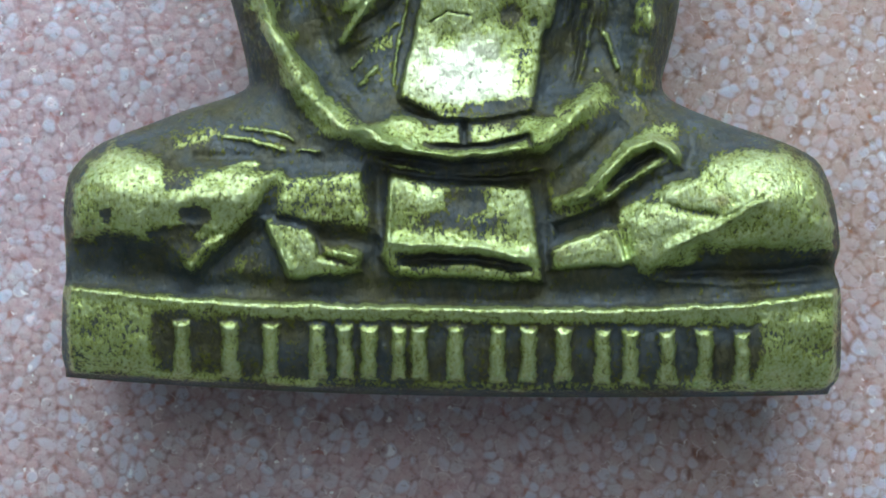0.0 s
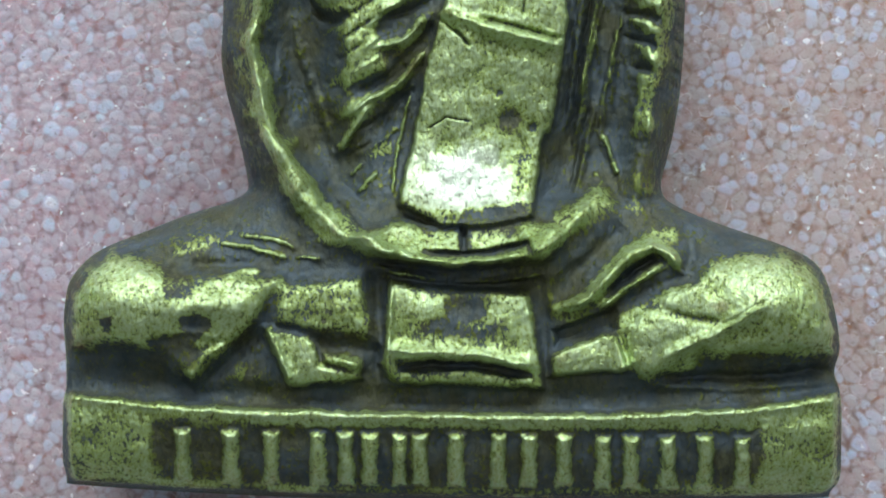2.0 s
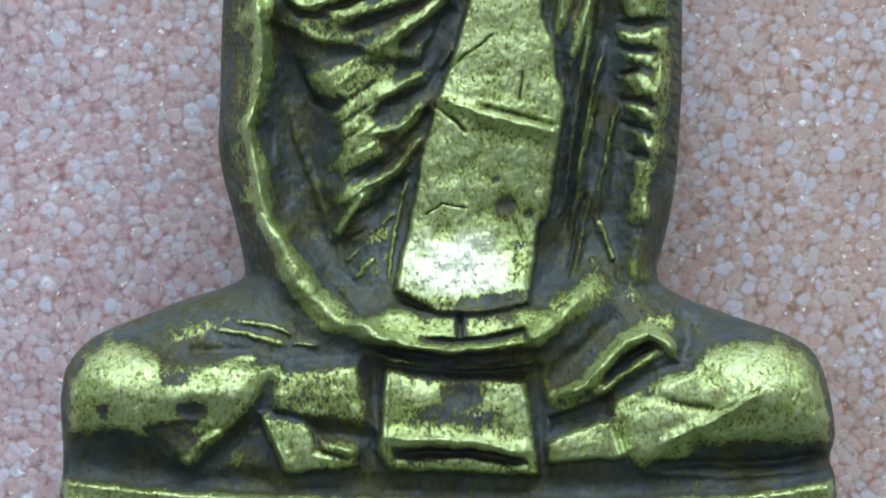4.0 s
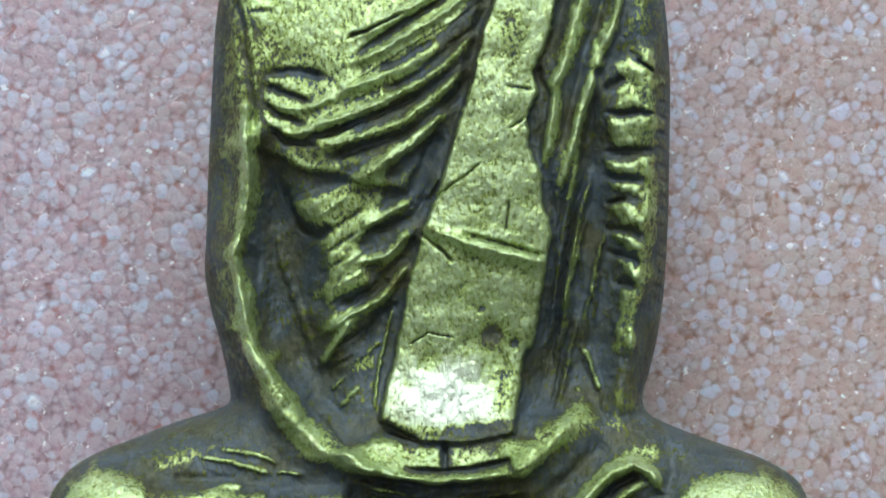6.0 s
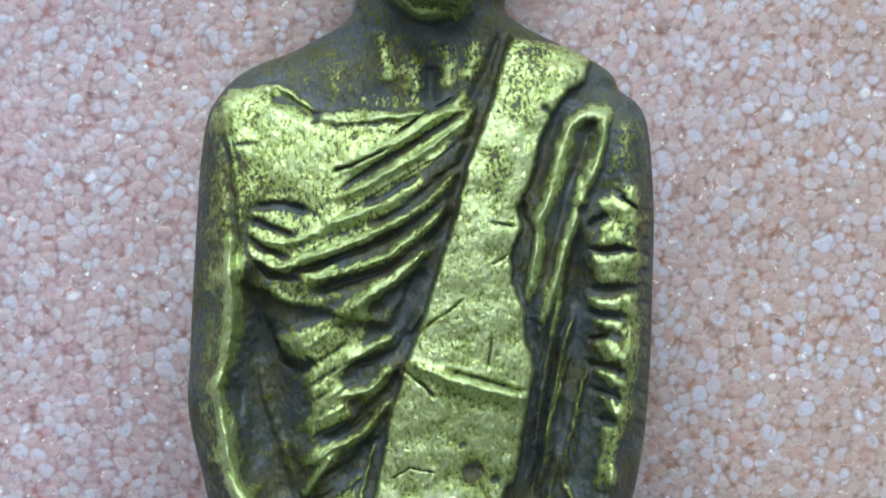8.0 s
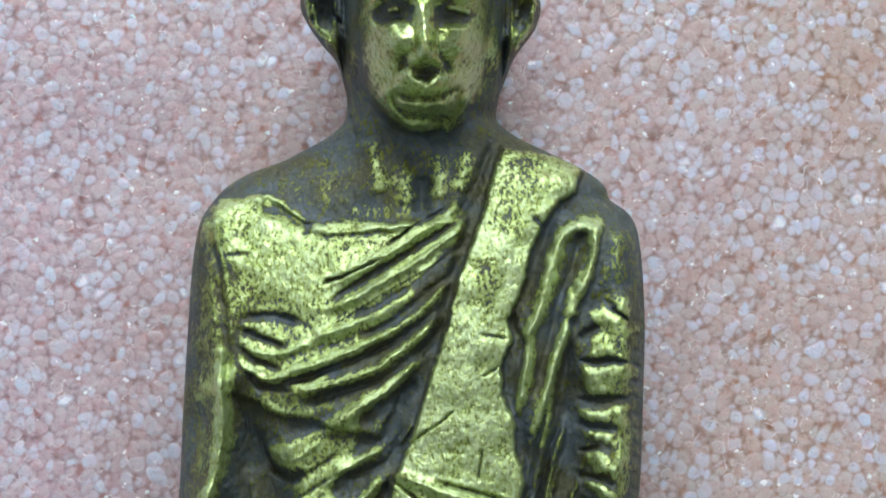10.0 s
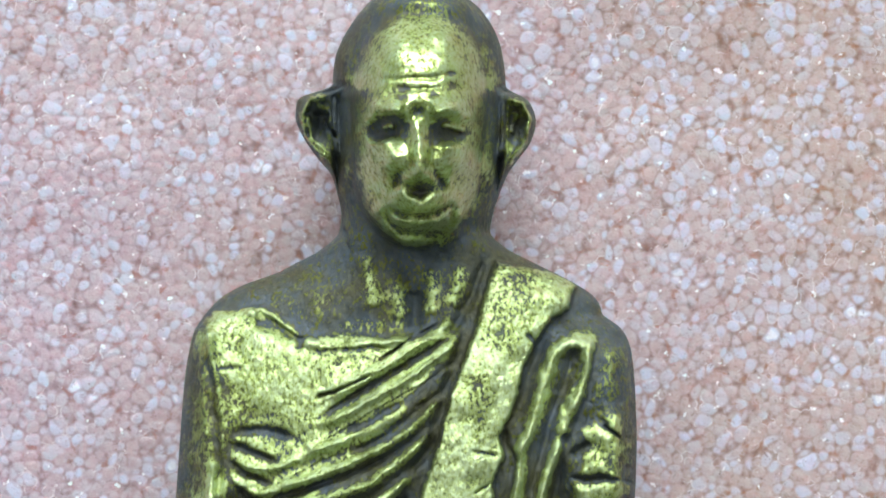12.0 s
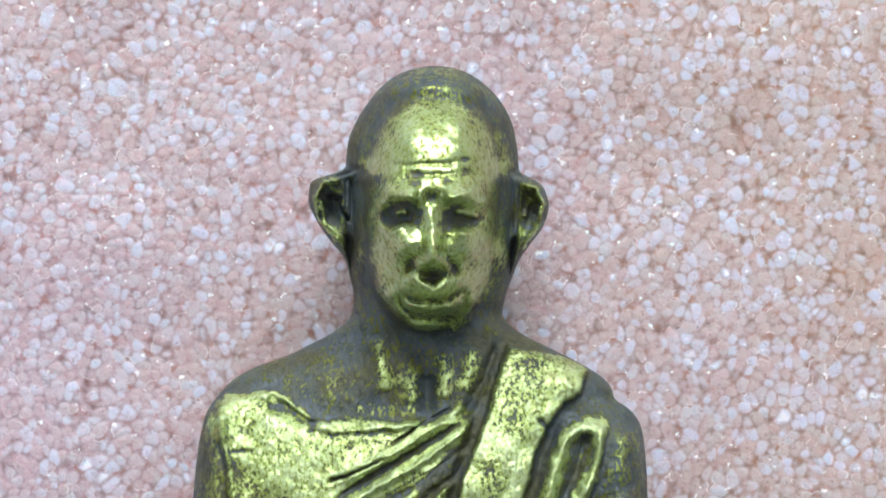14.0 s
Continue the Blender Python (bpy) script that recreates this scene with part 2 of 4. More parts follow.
# ---- the foam sheet ----
def foam_sheet():
    x0, x1, y0, y1, step, cell = -15.0, 17.0, -9.0, 30.0, 0.045, 0.33
    xs, ys = np.arange(x0, x1, step), np.arange(y0, y1, step)
    x, y = np.meshgrid(xs, ys)
    rng = np.random.RandomState(4)
    n = 210
    jx, jy = rng.rand(n, n), rng.rand(n, n)
    tone, lift = rng.rand(n, n), rng.rand(n, n)
    swell = rng.rand(n, n) ** 2 * 0.34
    wx = x + 0.09 * value_noise(x, y, 0.5, 8) + 0.2 * value_noise(x, y, 1.6, 6)
    wy = y + 0.09 * value_noise(x, y, 0.5, 9) + 0.2 * value_noise(x, y, 1.6, 7)
    gx, gy = (wx - x0) / cell + 20, (wy - y0) / cell + 20
    ix, iy = np.floor(gx).astype(int), np.floor(gy).astype(int)
    f1, f2 = np.full(x.shape, 9.0), np.full(x.shape, 9.0)
    bt, bl = np.zeros(x.shape), np.zeros(x.shape)
    for dx in (-2, -1, 0, 1, 2):
        for dy in (-2, -1, 0, 1, 2):
            cx, cy = ix + dx, iy + dy
            a, b = cx % n, cy % n
            d = np.hypot(cx + jx[a, b] - gx, cy + jy[a, b] - gy) - swell[a, b]
            near = d < f1
            f2 = np.where(near, f1, np.minimum(f2, d))
            bt, bl = np.where(near, tone[a, b], bt), np.where(near, lift[a, b], bl)
            f1 = np.where(near, d, f1)
    edge = np.clip((f2 - f1) * 0.9, 0, 1)
    edge, bt = gauss(gauss(edge, 0.8, 0), 0.8, 1), gauss(gauss(bt, 1.0, 0), 1.0, 1)
    z = 0.008 * smooth(edge, 0, 0.6) + 0.008 * (bl - 0.5) * smooth(edge, 0, 0.4) - 0.04
    z += 0.05 * value_noise(x, y, 3.0, 5)
    co = np.stack([x, y, z], axis=-1).reshape(-1, 3) * MM
    rows, cols = x.shape
    core = quads(rows, cols)
    # the plain rest of the sheet round the core, and its sides and underside
    k = len(co)
    far, low = 110 * MM, -4 * MM
    c0, c1, c2, c3 = 0, cols - 1, rows * cols - 1, (rows - 1) * cols
    rest = [(-far, -far, 0), (far, -far, 0), (far, far, 0), (-far, far, 0), (-far, -far, low), (far, -far, low), (far, far, low), (-far, far, low)]
    co = np.concatenate([co, np.array(rest)])
    faces = [(k, k + 1, c1, c0), (k + 1, k + 2, c2, c1), (k + 2, k + 3, c3, c2), (k + 3, k, c0, c3),
             (k + 4, k + 5, k + 1, k), (k + 5, k + 6, k + 2, k + 1), (k + 6, k + 7, k + 3, k + 2), (k + 7, k + 4, k, k + 3), (k + 7, k + 6, k + 5, k + 4)]
    pad = lambda a: np.concatenate([a.ravel(), np.full(8, 0.5)])
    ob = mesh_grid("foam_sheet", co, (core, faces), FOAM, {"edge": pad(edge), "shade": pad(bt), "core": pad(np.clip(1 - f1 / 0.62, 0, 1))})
    return tagged(ob, "pale pink expanded foam sheet with small beaded cells", "foam sheet")


foam_sheet()


# ---- the statuette, lying on its back: all sizes in millimetres ----
def outline(points, s, slant, crown=None):
    """Interpolates the half outline, given as points from foot to crown, at the rows s, smoothly; a crown makes its end round."""
    p = np.array(points)
    rows = p[:, 1] - np.interp(p[:, 1], *slant) * p[:, 0]
    rows = np.maximum.accumulate(rows) + np.arange(len(rows)) * 1e-3
    if crown is not None:
        rows, s = -np.sqrt(np.maximum(crown + 0.01 - rows, 0)), -np.sqrt(np.maximum(crown + 0.01 - s, 0))
        rows = np.maximum.accumulate(rows) + np.arange(len(rows)) * 1e-4
    x = p[:, 0]
    step = np.diff(x) / np.diff(rows)
    slope = np.concatenate([[step[0]], np.where(step[1:] * step[:-1] > 0, 2 * step[1:] * step[:-1] / (step[1:] + step[:-1] + 1e-12), 0), [step[-1]]])
    k = np.clip(np.searchsorted(rows, s) - 1, 0, len(rows) - 2)
    w = rows[k + 1] - rows[k]
    t = np.clip((s - rows[k]) / w, 0, 1)
    a, b = (1 + 2 * t) * (1 - t) ** 2, t * t * (3 - 2 * t)
    return a * x[k] + b * x[k + 1] + w * (t * (1 - t) ** 2 * slope[k] + t * t * (t - 1) * slope[k + 1])


def segments(x, y, pts):
    """Distance to a line through pts, and how far along it."""
    best, along = np.full(x.shape, 1e9), np.zeros(x.shape)
    total = len(pts) - 1
    for i, ((ax, ay), (bx, by)) in enumerate(zip(pts[:-1], pts[1:])):
        ux, uy = bx - ax, by - ay
        t = np.clip(((x - ax) * ux + (y - ay) * uy) / (ux * ux + uy * uy), 0, 1)
        d = np.hypot(x - ax - t * ux, y - ay - t * uy)
        nearer = d < best
        best, along = np.where(nearer, d, best), np.where(nearer, (i + t) / total, along)
    return best, along


def inside(x, y, pts):
    """Signed distance to a polygon, positive inside."""
    d, _ = segments(x, y, list(pts) + [pts[0]])
    odd = np.zeros(x.shape, dtype=bool)
    for (ax, ay), (bx, by) in zip(pts, list(pts[1:]) + [pts[0]]):
        if ay != by:
            odd ^= ((ay > y) != (by > y)) & (x < (bx - ax) * (y - ay) / (by - ay) + ax)
    return np.where(odd, d, -d)


class Relief:
    """Height and wear built up from strokes, over a grid of places."""

    def __init__(self, x, y):
        self.x, self.y = x, y
        self.wx = x + 0.02 * value_noise(x, y, 0.14, 27) + 0.03 * value_noise(x, y, 0.35, 21) + 0.03 * value_noise(x, y, 0.9, 22)
        self.wy = y + 0.02 * value_noise(x, y, 0.14, 28) + 0.03 * value_noise(x, y, 0.35, 23) + 0.03 * value_noise(x, y, 0.9, 24)
        self.vary, self.vary2 = value_noise(x, y, 0.6, 25), value_noise(x, y, 0.8, 26)
        self.ragx, self.ragy = 0.05 * value_noise(x, y, 0.18, 41) + 0.03 * value_noise(x, y, 0.08, 43), 0.05 * value_noise(x, y, 0.18, 42) + 0.03 * value_noise(x, y, 0.08, 44)
        self.h, self.wear = np.zeros(x.shape), np.full(x.shape, 0.21)

    def cut(self, pts, margin):
        p = np.array(pts)
        rows = np.where(((self.y > p[:, 1].min() - margin) & (self.y < p[:, 1].max() + margin)).any(axis=1))[0]
        cols = np.where(((self.x > p[:, 0].min() - margin) & (self.x < p[:, 0].max() + margin)).any(axis=0))[0]
        if len(rows) == 0 or len(cols) == 0:
            return None
        return slice(rows[0], rows[-1] + 1), slice(cols[0], cols[-1] + 1)

    def stroke(self, pts, width, height, wear=0.0, taper=True, drape=0.0):
        c = self.cut(pts, width * 5)
        if c is None:
            return
        d, a = segments(self.wx[c], self.wy[c], pts)
        fade = np.clip(np.minimum(a, 1 - a) * 6 + 0.35, 0, 1) if taper else 1.0
        fade = fade * (1 + 0.2 * self.vary[c])
        wide = width * (1 + 0.2 * self.vary2[c])
        if drape:
            # one flank falls away gently, the other is steep
            (ax, ay), (bx, by) = pts[0], pts[-1]
            over = (bx - ax) * (self.wy[c] - ay) - (by - ay) * (self.wx[c] - ax) > 0
            wide = np.where(over, wide * drape, wide)
        bell = np.exp(-((d / wide) ** (1.6 if height > 0 else 2.0))) * fade
        self.h[c] += height * bell
        self.wear[c] += wear * bell

    def plate(self, pts, height, soft, wear=0.0):
        c = self.cut(pts, soft * 2)
        if c is None:
            return
        d = inside(self.wx[c], self.wy[c], pts)
        m = smooth(d, -soft, soft)
        swell = 0.35 * height if height > 0.3 else 0.0
        self.h[c] += height * m + swell * (1 - np.exp(-np.clip(d, 0, None) / 0.6))
        self.wear[c] += wear * m

    def tone(self, pts, value, soft):
        """Rubs or leaves a patch of its own ragged shape: the wear there becomes value."""
        c = self.cut(pts, soft * 2)
        if c is None:
            return
        d = inside(self.wx[c] + self.ragx[c], self.wy[c] + self.ragy[c], pts)
        m = smooth(d, -soft, soft)
        self.wear[c] += (value - self.wear[c]) * m

    def dome(self, at, rx, ry, height, wear=0.0, turn=0.0):
        c = self.cut([at], max(rx, ry) * 2)
        if c is None:
            return
        ca, sa = math.cos(radians(turn)), math.sin(radians(turn))
        dx, dy = self.wx[c] - at[0], self.wy[c] - at[1]
        q = ((dx * ca + dy * sa) / rx) ** 2 + ((dy * ca - dx * sa) / ry) ** 2
        bell = np.exp(-q * 1.4)
        self.h[c] += height * bell
        self.wear[c] += wear * bell


SLANT = ([-4.0, 2.0, 14.0, 26.0], [-0.018, -0.006, 0.012, 0.027])
LEFT = [(-10.37, -3.01), (-10.44, -2.58), (-10.40, -0.75), (-10.31, -0.37), (-10.32, 0.25), (-10.39, 1.41), (-10.29, 2.35), (-10.03, 2.81), (-9.48, 3.31), (-8.24, 3.82),
        (-6.98, 4.32), (-6.04, 4.59), (-5.42, 4.93), (-5.49, 5.45), (-5.74, 6.55), (-6.07, 7.85), (-6.17, 8.65),
        (-6.13, 9.38), (-6.08, 11.11), (-6.00, 12.99), (-5.91, 15.04), (-5.72, 16.45), (-5.32, 17.12), (-5.02, 17.45), (-4.39, 17.85), (-3.30, 18.27),
        (-3.09, 18.41), (-2.31, 18.83), (-1.73, 19.40), (-1.68, 19.90), (-1.79, 20.37), (-1.96, 20.92), (-2.39, 21.43), (-2.80, 22.00), (-3.03, 22.54),
        (-3.00, 22.99), (-2.78, 23.26), (-2.21, 23.51)]
RIGHT = [(10.39, -3.53), (10.61, -3.35), (10.69, -2.74), (10.69, -1.06), (10.62, -0.44), (10.49, -0.11), (10.67, 0.56), (10.62, 1.10), (10.40, 2.19), (10.09, 2.86),
         (9.39, 3.28), (7.98, 3.77), (6.57, 4.32), (6.02, 4.64), (5.90, 4.95), (6.09, 5.74), (6.28, 6.52), (6.48, 7.77), (6.59, 9.34),
         (6.64, 10.91), (6.65, 11.96), (6.67, 13.54), (6.60, 15.11), (6.45, 16.37), (6.24, 16.84), (5.88, 17.14), (5.62, 17.26), (5.60, 17.50), (5.36, 17.81),
         (4.73, 18.19), (3.77, 18.64), (2.88, 19.08), (2.46, 19.51), (2.54, 20.02), (2.73, 20.62), (2.92, 21.10), (3.22, 21.55), (3.55, 22.04),
         (3.67, 22.57), (3.53, 23.04), (3.23, 23.34), (2.82, 23.54)]
# the skull alone, without the ears
SKULL_LEFT = [(-1.61, 19.43), (-1.84, 21.00), (-1.97, 22.26), (-2.02, 23.60), (-1.97, 24.23), (-1.81, 24.70), (-1.39, 25.42), (-0.78, 26.04), (-0.16, 26.31), (0.38, 26.40)]
SKULL_RIGHT = [(2.36, 19.54), (2.71, 21.12), (2.82, 22.39), (2.80, 23.57), (2.74, 24.20), (2.56, 24.90), (2.20, 25.52), (1.59, 26.06), (0.95, 26.34), (0.41, 26.40)]


def statuette():
    rows, cols, under = 1000, 860, 40
    foot, crown = -3.53, 26.40 - 0.027 * 0.39
    # the plinth's lower edge curves up towards both ends
    bow = lambda across, along: np.where(across < 0, 0.34, 0.22) * (across / 10.5) ** 2 * (1 - smooth(along, foot, foot + 1.4))[:, None]
    k = np.linspace(0, 1, rows)
    s = foot + (crown - foot) * (1 - (1 - k) ** 1.25)
    neck = 19.43
    left, right = outline(LEFT, s, SLANT), outline(RIGHT, s, SLANT)
    ls, rs = outline(SKULL_LEFT, s, SLANT, crown), outline(SKULL_RIGHT, s, SLANT, crown)
    ear_top = 23.47
    over = smooth(s, ear_top - 0.3, ear_top + 0.08)
    low = np.where(s > neck, np.minimum(left, ls), left), np.where(s > neck, np.maximum(right, rs), right)
    left, right = low[0] * (1 - over) + ls * over, low[1] * (1 - over) + rs * over
    left, right = gauss(left, 3.0, 0), gauss(right, 3.0, 0)
    top = np.clip((crown - s) / 0.9, 0, 1)
    round_top = np.sqrt(1 - (1 - top) ** 2)
    # along the body: front height, mid height of the side, squareness of the section
    at = [foot, foot + 0.35, -1.2, 2.2, 4.2, 6.0, 9.0, 13.0, 15.6, 17.2, 18.6, 20.0, 24.0, crown]
    front = np.interp(s, at, [7.4, 8.2, 8.95, 9.1, 8.45, 7.7, 8.0, 7.95, 7.6, 7.15, 6.6, 7.2, 7.4, 7.0])
    mid = np.interp(s, at, [6.8, 7.2, 7.4, 6.8, 6.0, 5.7, 5.6, 5.6, 5.5, 5.1, 4.9, 5.0, 5.0, 5.0])
    square = np.interp(s, at, [6.5, 6.5, 6.2, 6.0, 3.2, 3.4, 3.2, 3.2, 2.8, 2.6, 2.4, 2.3, 2.3, 2.3])
    front, mid, square = gauss(front, 11, 0), gauss(mid, 11, 0), gauss(square, 11, 0)
    u = np.linspace(-1, 1, cols)
    g = 0.75 * np.sin(u * math.pi / 2) + 0.25 * u
    g = np.sign(g) * (1 - (1 - np.abs(g)) ** 1.15)
    xc, w = (left + right) / 2, (right - left) / 2
    x = xc[:, None] + w[:, None] * g[None, :]
    y = s[:, None] + np.interp(s, *SLANT)[:, None] * x + bow(x, s)
    side = np.clip(1 - np.abs(g)[None, :] ** square[:, None], 0, 1) ** (1 / square[:, None])
    top_z = mid[:, None] + (front - mid)[:, None] * side

    # head: skull, ears and face swell out of the neck
    on_head = smooth(s, 20.43, 21.44)[:, None]
    hc, hw = (ls + rs) / 2, np.maximum((rs - ls) / 2, 0.05)
    r = np.clip(np.abs(x - hc[:, None]) / hw[:, None], 0, 1)
    brow = np.interp(s, [19.33, 21.05], [6.2, 8.4])
    skull = mid[:, None] + (brow - mid)[:, None] * np.sqrt(np.clip(1 - r ** 2.2, 0, 1)) * round_top[:, None]
    ear = mid[:, None] + 1.9 * np.clip(1 - np.abs(g)[None, :] ** 8, 0, 1) ** 0.4 * round_top[:, None]
    has_ear = smooth(np.maximum(ls - left, right - rs), 0.05, 0.6)[:, None]
    head = np.where(r < 1, np.maximum(skull, (ear - 0.25) * smooth(r, 0.75, 0.95) * has_ear), ear)
    head = gauss(gauss(head, 2.8, 0), 2.8, 1)
    top_z = top_z * (1 - on_head) + head * on_head
    fx, fy = (0.41, 22.54)
    up = y - fy - 0.027 * (x - fx)
    q = (np.abs(x - fx) / 2.05) ** (2.0 + 0.7 * smooth(up, -1.6, 0.6)) + (np.abs(up) / np.where(up > 0, 3.55, 3.8)) ** 2.6
    face = 4.6 + 5.5 * np.clip(1 - q, 0, 1) ** 0.5
    face = np.where(q < 1, face, 0)
    face = gauss(gauss(face, 2.1, 0), 2.1, 1)
    top_z = soft_max(top_z, face, 0.25)

    R = Relief(x, y)
    carve(R)
    rim = smooth(1 - np.abs(g), 0.0, 0.035)[None, :] * smooth(s, foot, foot + 0.25)[:, None]
    R.h += 0.045 * value_noise(x, y, 0.55, 31) + 0.012 * value_noise(x, y, 0.22, 32) + 0.007 * value_noise(x, y, 0.1, 33)
    R.h += 0.02 * value_noise(x, y, 0.3, 34) * smooth(1 - q, 0, 0.3)
    top_z += R.h * rim

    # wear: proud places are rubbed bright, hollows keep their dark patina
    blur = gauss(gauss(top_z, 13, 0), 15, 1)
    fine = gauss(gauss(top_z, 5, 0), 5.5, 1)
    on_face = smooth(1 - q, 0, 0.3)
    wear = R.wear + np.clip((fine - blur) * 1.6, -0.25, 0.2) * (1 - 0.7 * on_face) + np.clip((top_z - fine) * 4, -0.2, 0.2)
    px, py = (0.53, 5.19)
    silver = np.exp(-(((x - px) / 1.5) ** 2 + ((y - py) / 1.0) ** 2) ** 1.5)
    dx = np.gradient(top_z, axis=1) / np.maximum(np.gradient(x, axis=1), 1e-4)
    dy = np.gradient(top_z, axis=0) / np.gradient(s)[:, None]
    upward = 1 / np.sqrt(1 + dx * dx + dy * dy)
    # steep flanks are given less wear and so turn darker
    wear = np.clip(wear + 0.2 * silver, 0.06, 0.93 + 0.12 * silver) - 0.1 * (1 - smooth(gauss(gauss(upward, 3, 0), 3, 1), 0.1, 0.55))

    # close the body: the flat back below
    gu = np.sin(np.linspace(1, -1, under + 2)[1:-1] * math.pi / 2)
    xb = xc[:, None] + w[:, None] * gu[None, :]
    yb = s[:, None] + np.interp(s, *SLANT)[:, None] * xb + bow(xb, s)
    back = np.interp(s, at, [0.1, 0, 0, 0, 0, 0, 0, 0, 0, 0.6, 1.4, 0.8, 0.3, 2.4])
    zb = back[:, None] + (mid - back)[:, None] * (1 - np.clip(1 - np.abs(gu)[None, :] ** square[:, None], 0, 1) ** (1 / square[:, None]))
    co = np.stack([np.concatenate([x, xb], 1), np.concatenate([y, yb], 1), np.concatenate([top_z, zb], 1)], axis=-1)
    n = cols + under
    caps = [tuple(range(n - 1, -1, -1)), tuple(range((rows - 1) * n, rows * n))]
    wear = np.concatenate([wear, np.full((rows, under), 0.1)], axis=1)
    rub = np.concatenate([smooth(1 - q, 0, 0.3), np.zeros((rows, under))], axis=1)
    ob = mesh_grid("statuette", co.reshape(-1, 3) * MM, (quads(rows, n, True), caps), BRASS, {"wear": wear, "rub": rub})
    return tagged(ob, "small aged brass seated robed statuette lying on its back on foam", "statue")


def carve(R):
    # half-worn skin of the lap and the plinth
    R.tone([(-6.26, 2.61), (-1.38, 2.61), (2.59, 2.61), (4.72, 2.30), (5.03, -0.44), (-6.26, -0.44)], 0.34, 0.4)
    R.tone([(-8.09, -1.05), (-1.38, -1.36), (8.53, -1.36), (8.53, -3.34), (-8.09, -3.04)], 0.34, 0.3)
    R.tone([(-4.78, 17.27), (-2.34, 18.58), (-1.42, 19.22), (2.45, 19.32), (5.75, 17.54), (5.46, 16.92), (2.64, 18.08), (0.19, 16.78), (-2.59, 16.55)], 0.27, 0.3)
    # plinth
    R.plate([(-11.07, -0.44), (-10.19, -0.49), (-5.92, -0.86), (-1.37, -1.05), (3.18, -1.12), (7.72, -0.97), (10.45, -0.56), (11.67, -0.44), (11.66, -4.38), (-11.07, -4.38)], 0.55, 0.1, 0.0)
    R.tone([(-10.35, -0.63), (-7.94, -0.90), (-7.97, -1.97), (-8.06, -2.73), (-9.31, -2.82), (-10.19, -2.43)], 0.6, 0.16)
    R.tone([(-10.38, -1.97), (-9.00, -2.58), (-8.06, -2.65), (-8.06, -3.07), (-10.38, -3.07)], 0.44, 0.2)
    R.tone([(8.46, -1.36), (9.91, -0.98), (10.55, -0.82), (10.58, -3.19), (10.06, -3.40), (8.08, -3.37), (8.53, -2.58)], 0.6, 0.2)
    R.tone([(9.30, -1.36), (9.91, -1.21), (9.91, -2.73), (8.99, -3.34), (8.53, -3.04)], 0.74, 0.2)
    R.stroke([(-10.28, -0.62), (-5.92, -1.02), (-1.37, -1.18), (3.18, -1.27), (7.72, -1.12), (10.45, -0.74)], 0.14, 0.12, 0.2, False)
    R.tone([(-6.03, -0.84), (-4.43, -0.93), (-1.38, -1.05), (1.67, -1.13), (4.72, -1.16), (7.77, -1.05), (9.91, -0.90), (9.91, -1.36), (7.77, -1.66), (4.72, -1.54), (1.67, -1.51), (-1.38, -1.43), (-4.43, -1.36), (-6.03, -1.18)], 0.75, 0.1)
    R.tone([(-7.86, -1.13), (-6.11, -1.13), (-6.26, -1.36), (-7.86, -1.36)], 0.25, 0.1)
    R.plate([(-7.86, -1.38), (-1.37, -1.53), (3.18, -1.58), (8.41, -1.47), (8.18, -3.05), (3.18, -3.32), (-1.37, -3.20), (-7.74, -2.94)], -0.2, 0.3, -0.1)
    # dark lower strip: shade where the front slopes away, put into the wear
    R.tone([(-10.53, -2.70), (-9.31, -2.85), (-5.95, -2.88), (-1.38, -3.00), (3.20, -3.13), (7.77, -3.19), (10.67, -3.25), (10.67, -4.41), (3.20, -4.41), (-10.68, -4.41), (-10.68, -2.70)], 0.2, 0.2)
    R.tone([(-10.53, -0.75), (-10.29, -0.75), (-10.19, -2.73), (-10.53, -2.88)], 0.2, 0.1)
    for spot in ([(-7.94, -2.88), (-6.26, -3.01), (-6.26, -3.16), (-7.63, -3.10)], [(-4.89, -3.07), (-3.51, -3.07), (-3.51, -3.25), (-4.73, -3.22)], [(6.86, -3.34), (9.30, -3.22), (9.91, -3.34), (8.99, -3.49), (7.16, -3.49)], [(1.37, -3.34), (2.89, -3.34), (2.89, -3.46), (1.52, -3.46)]):
        R.tone(spot, 0.55, 0.1)
    # the raised inscription, as plain bars
    for x0, x1 in ((-7.10, -5.80), (-4.74, -3.46), (-2.73, -2.10), (-1.28, -0.73), (0.22, 1.36), (2.19, 3.13), (4.01, 4.32), (4.92, 5.91), (6.89, 7.91)):
        for xx in ((x0, x1) if x1 - x0 > 0.5 else ((x0 + x1) / 2,)):
            yy = -2.29 - 0.018 * xx
            bar = [(xx - 0.2, yy + 0.62), (xx + 0.2, yy + 0.62), (xx + 0.2, yy - 0.74), (xx - 0.2, yy - 0.74)]
            R.plate(bar, 0.3, 0.13, 0.0)
            R.tone(bar, 0.72, 0.12)
    # groove between plinth and legs
    R.stroke([(-10.31, 0.01), (-8.49, -0.21), (-6.75, -0.59), (-4.40, -0.56), (0.15, -0.67), (5.15, -0.67), (7.72, -0.44), (10.60, -0.21)], 0.3, -0.16, -0.06, False)
    R.stroke([(5.48, -0.37), (7.47, -0.52), (10.21, -0.32)], 0.1, 0.12, 0.06)
    R.stroke([(5.64, -0.14), (7.77, -0.17), (10.36, 0.01)], 0.14, -0.3, -0.1)
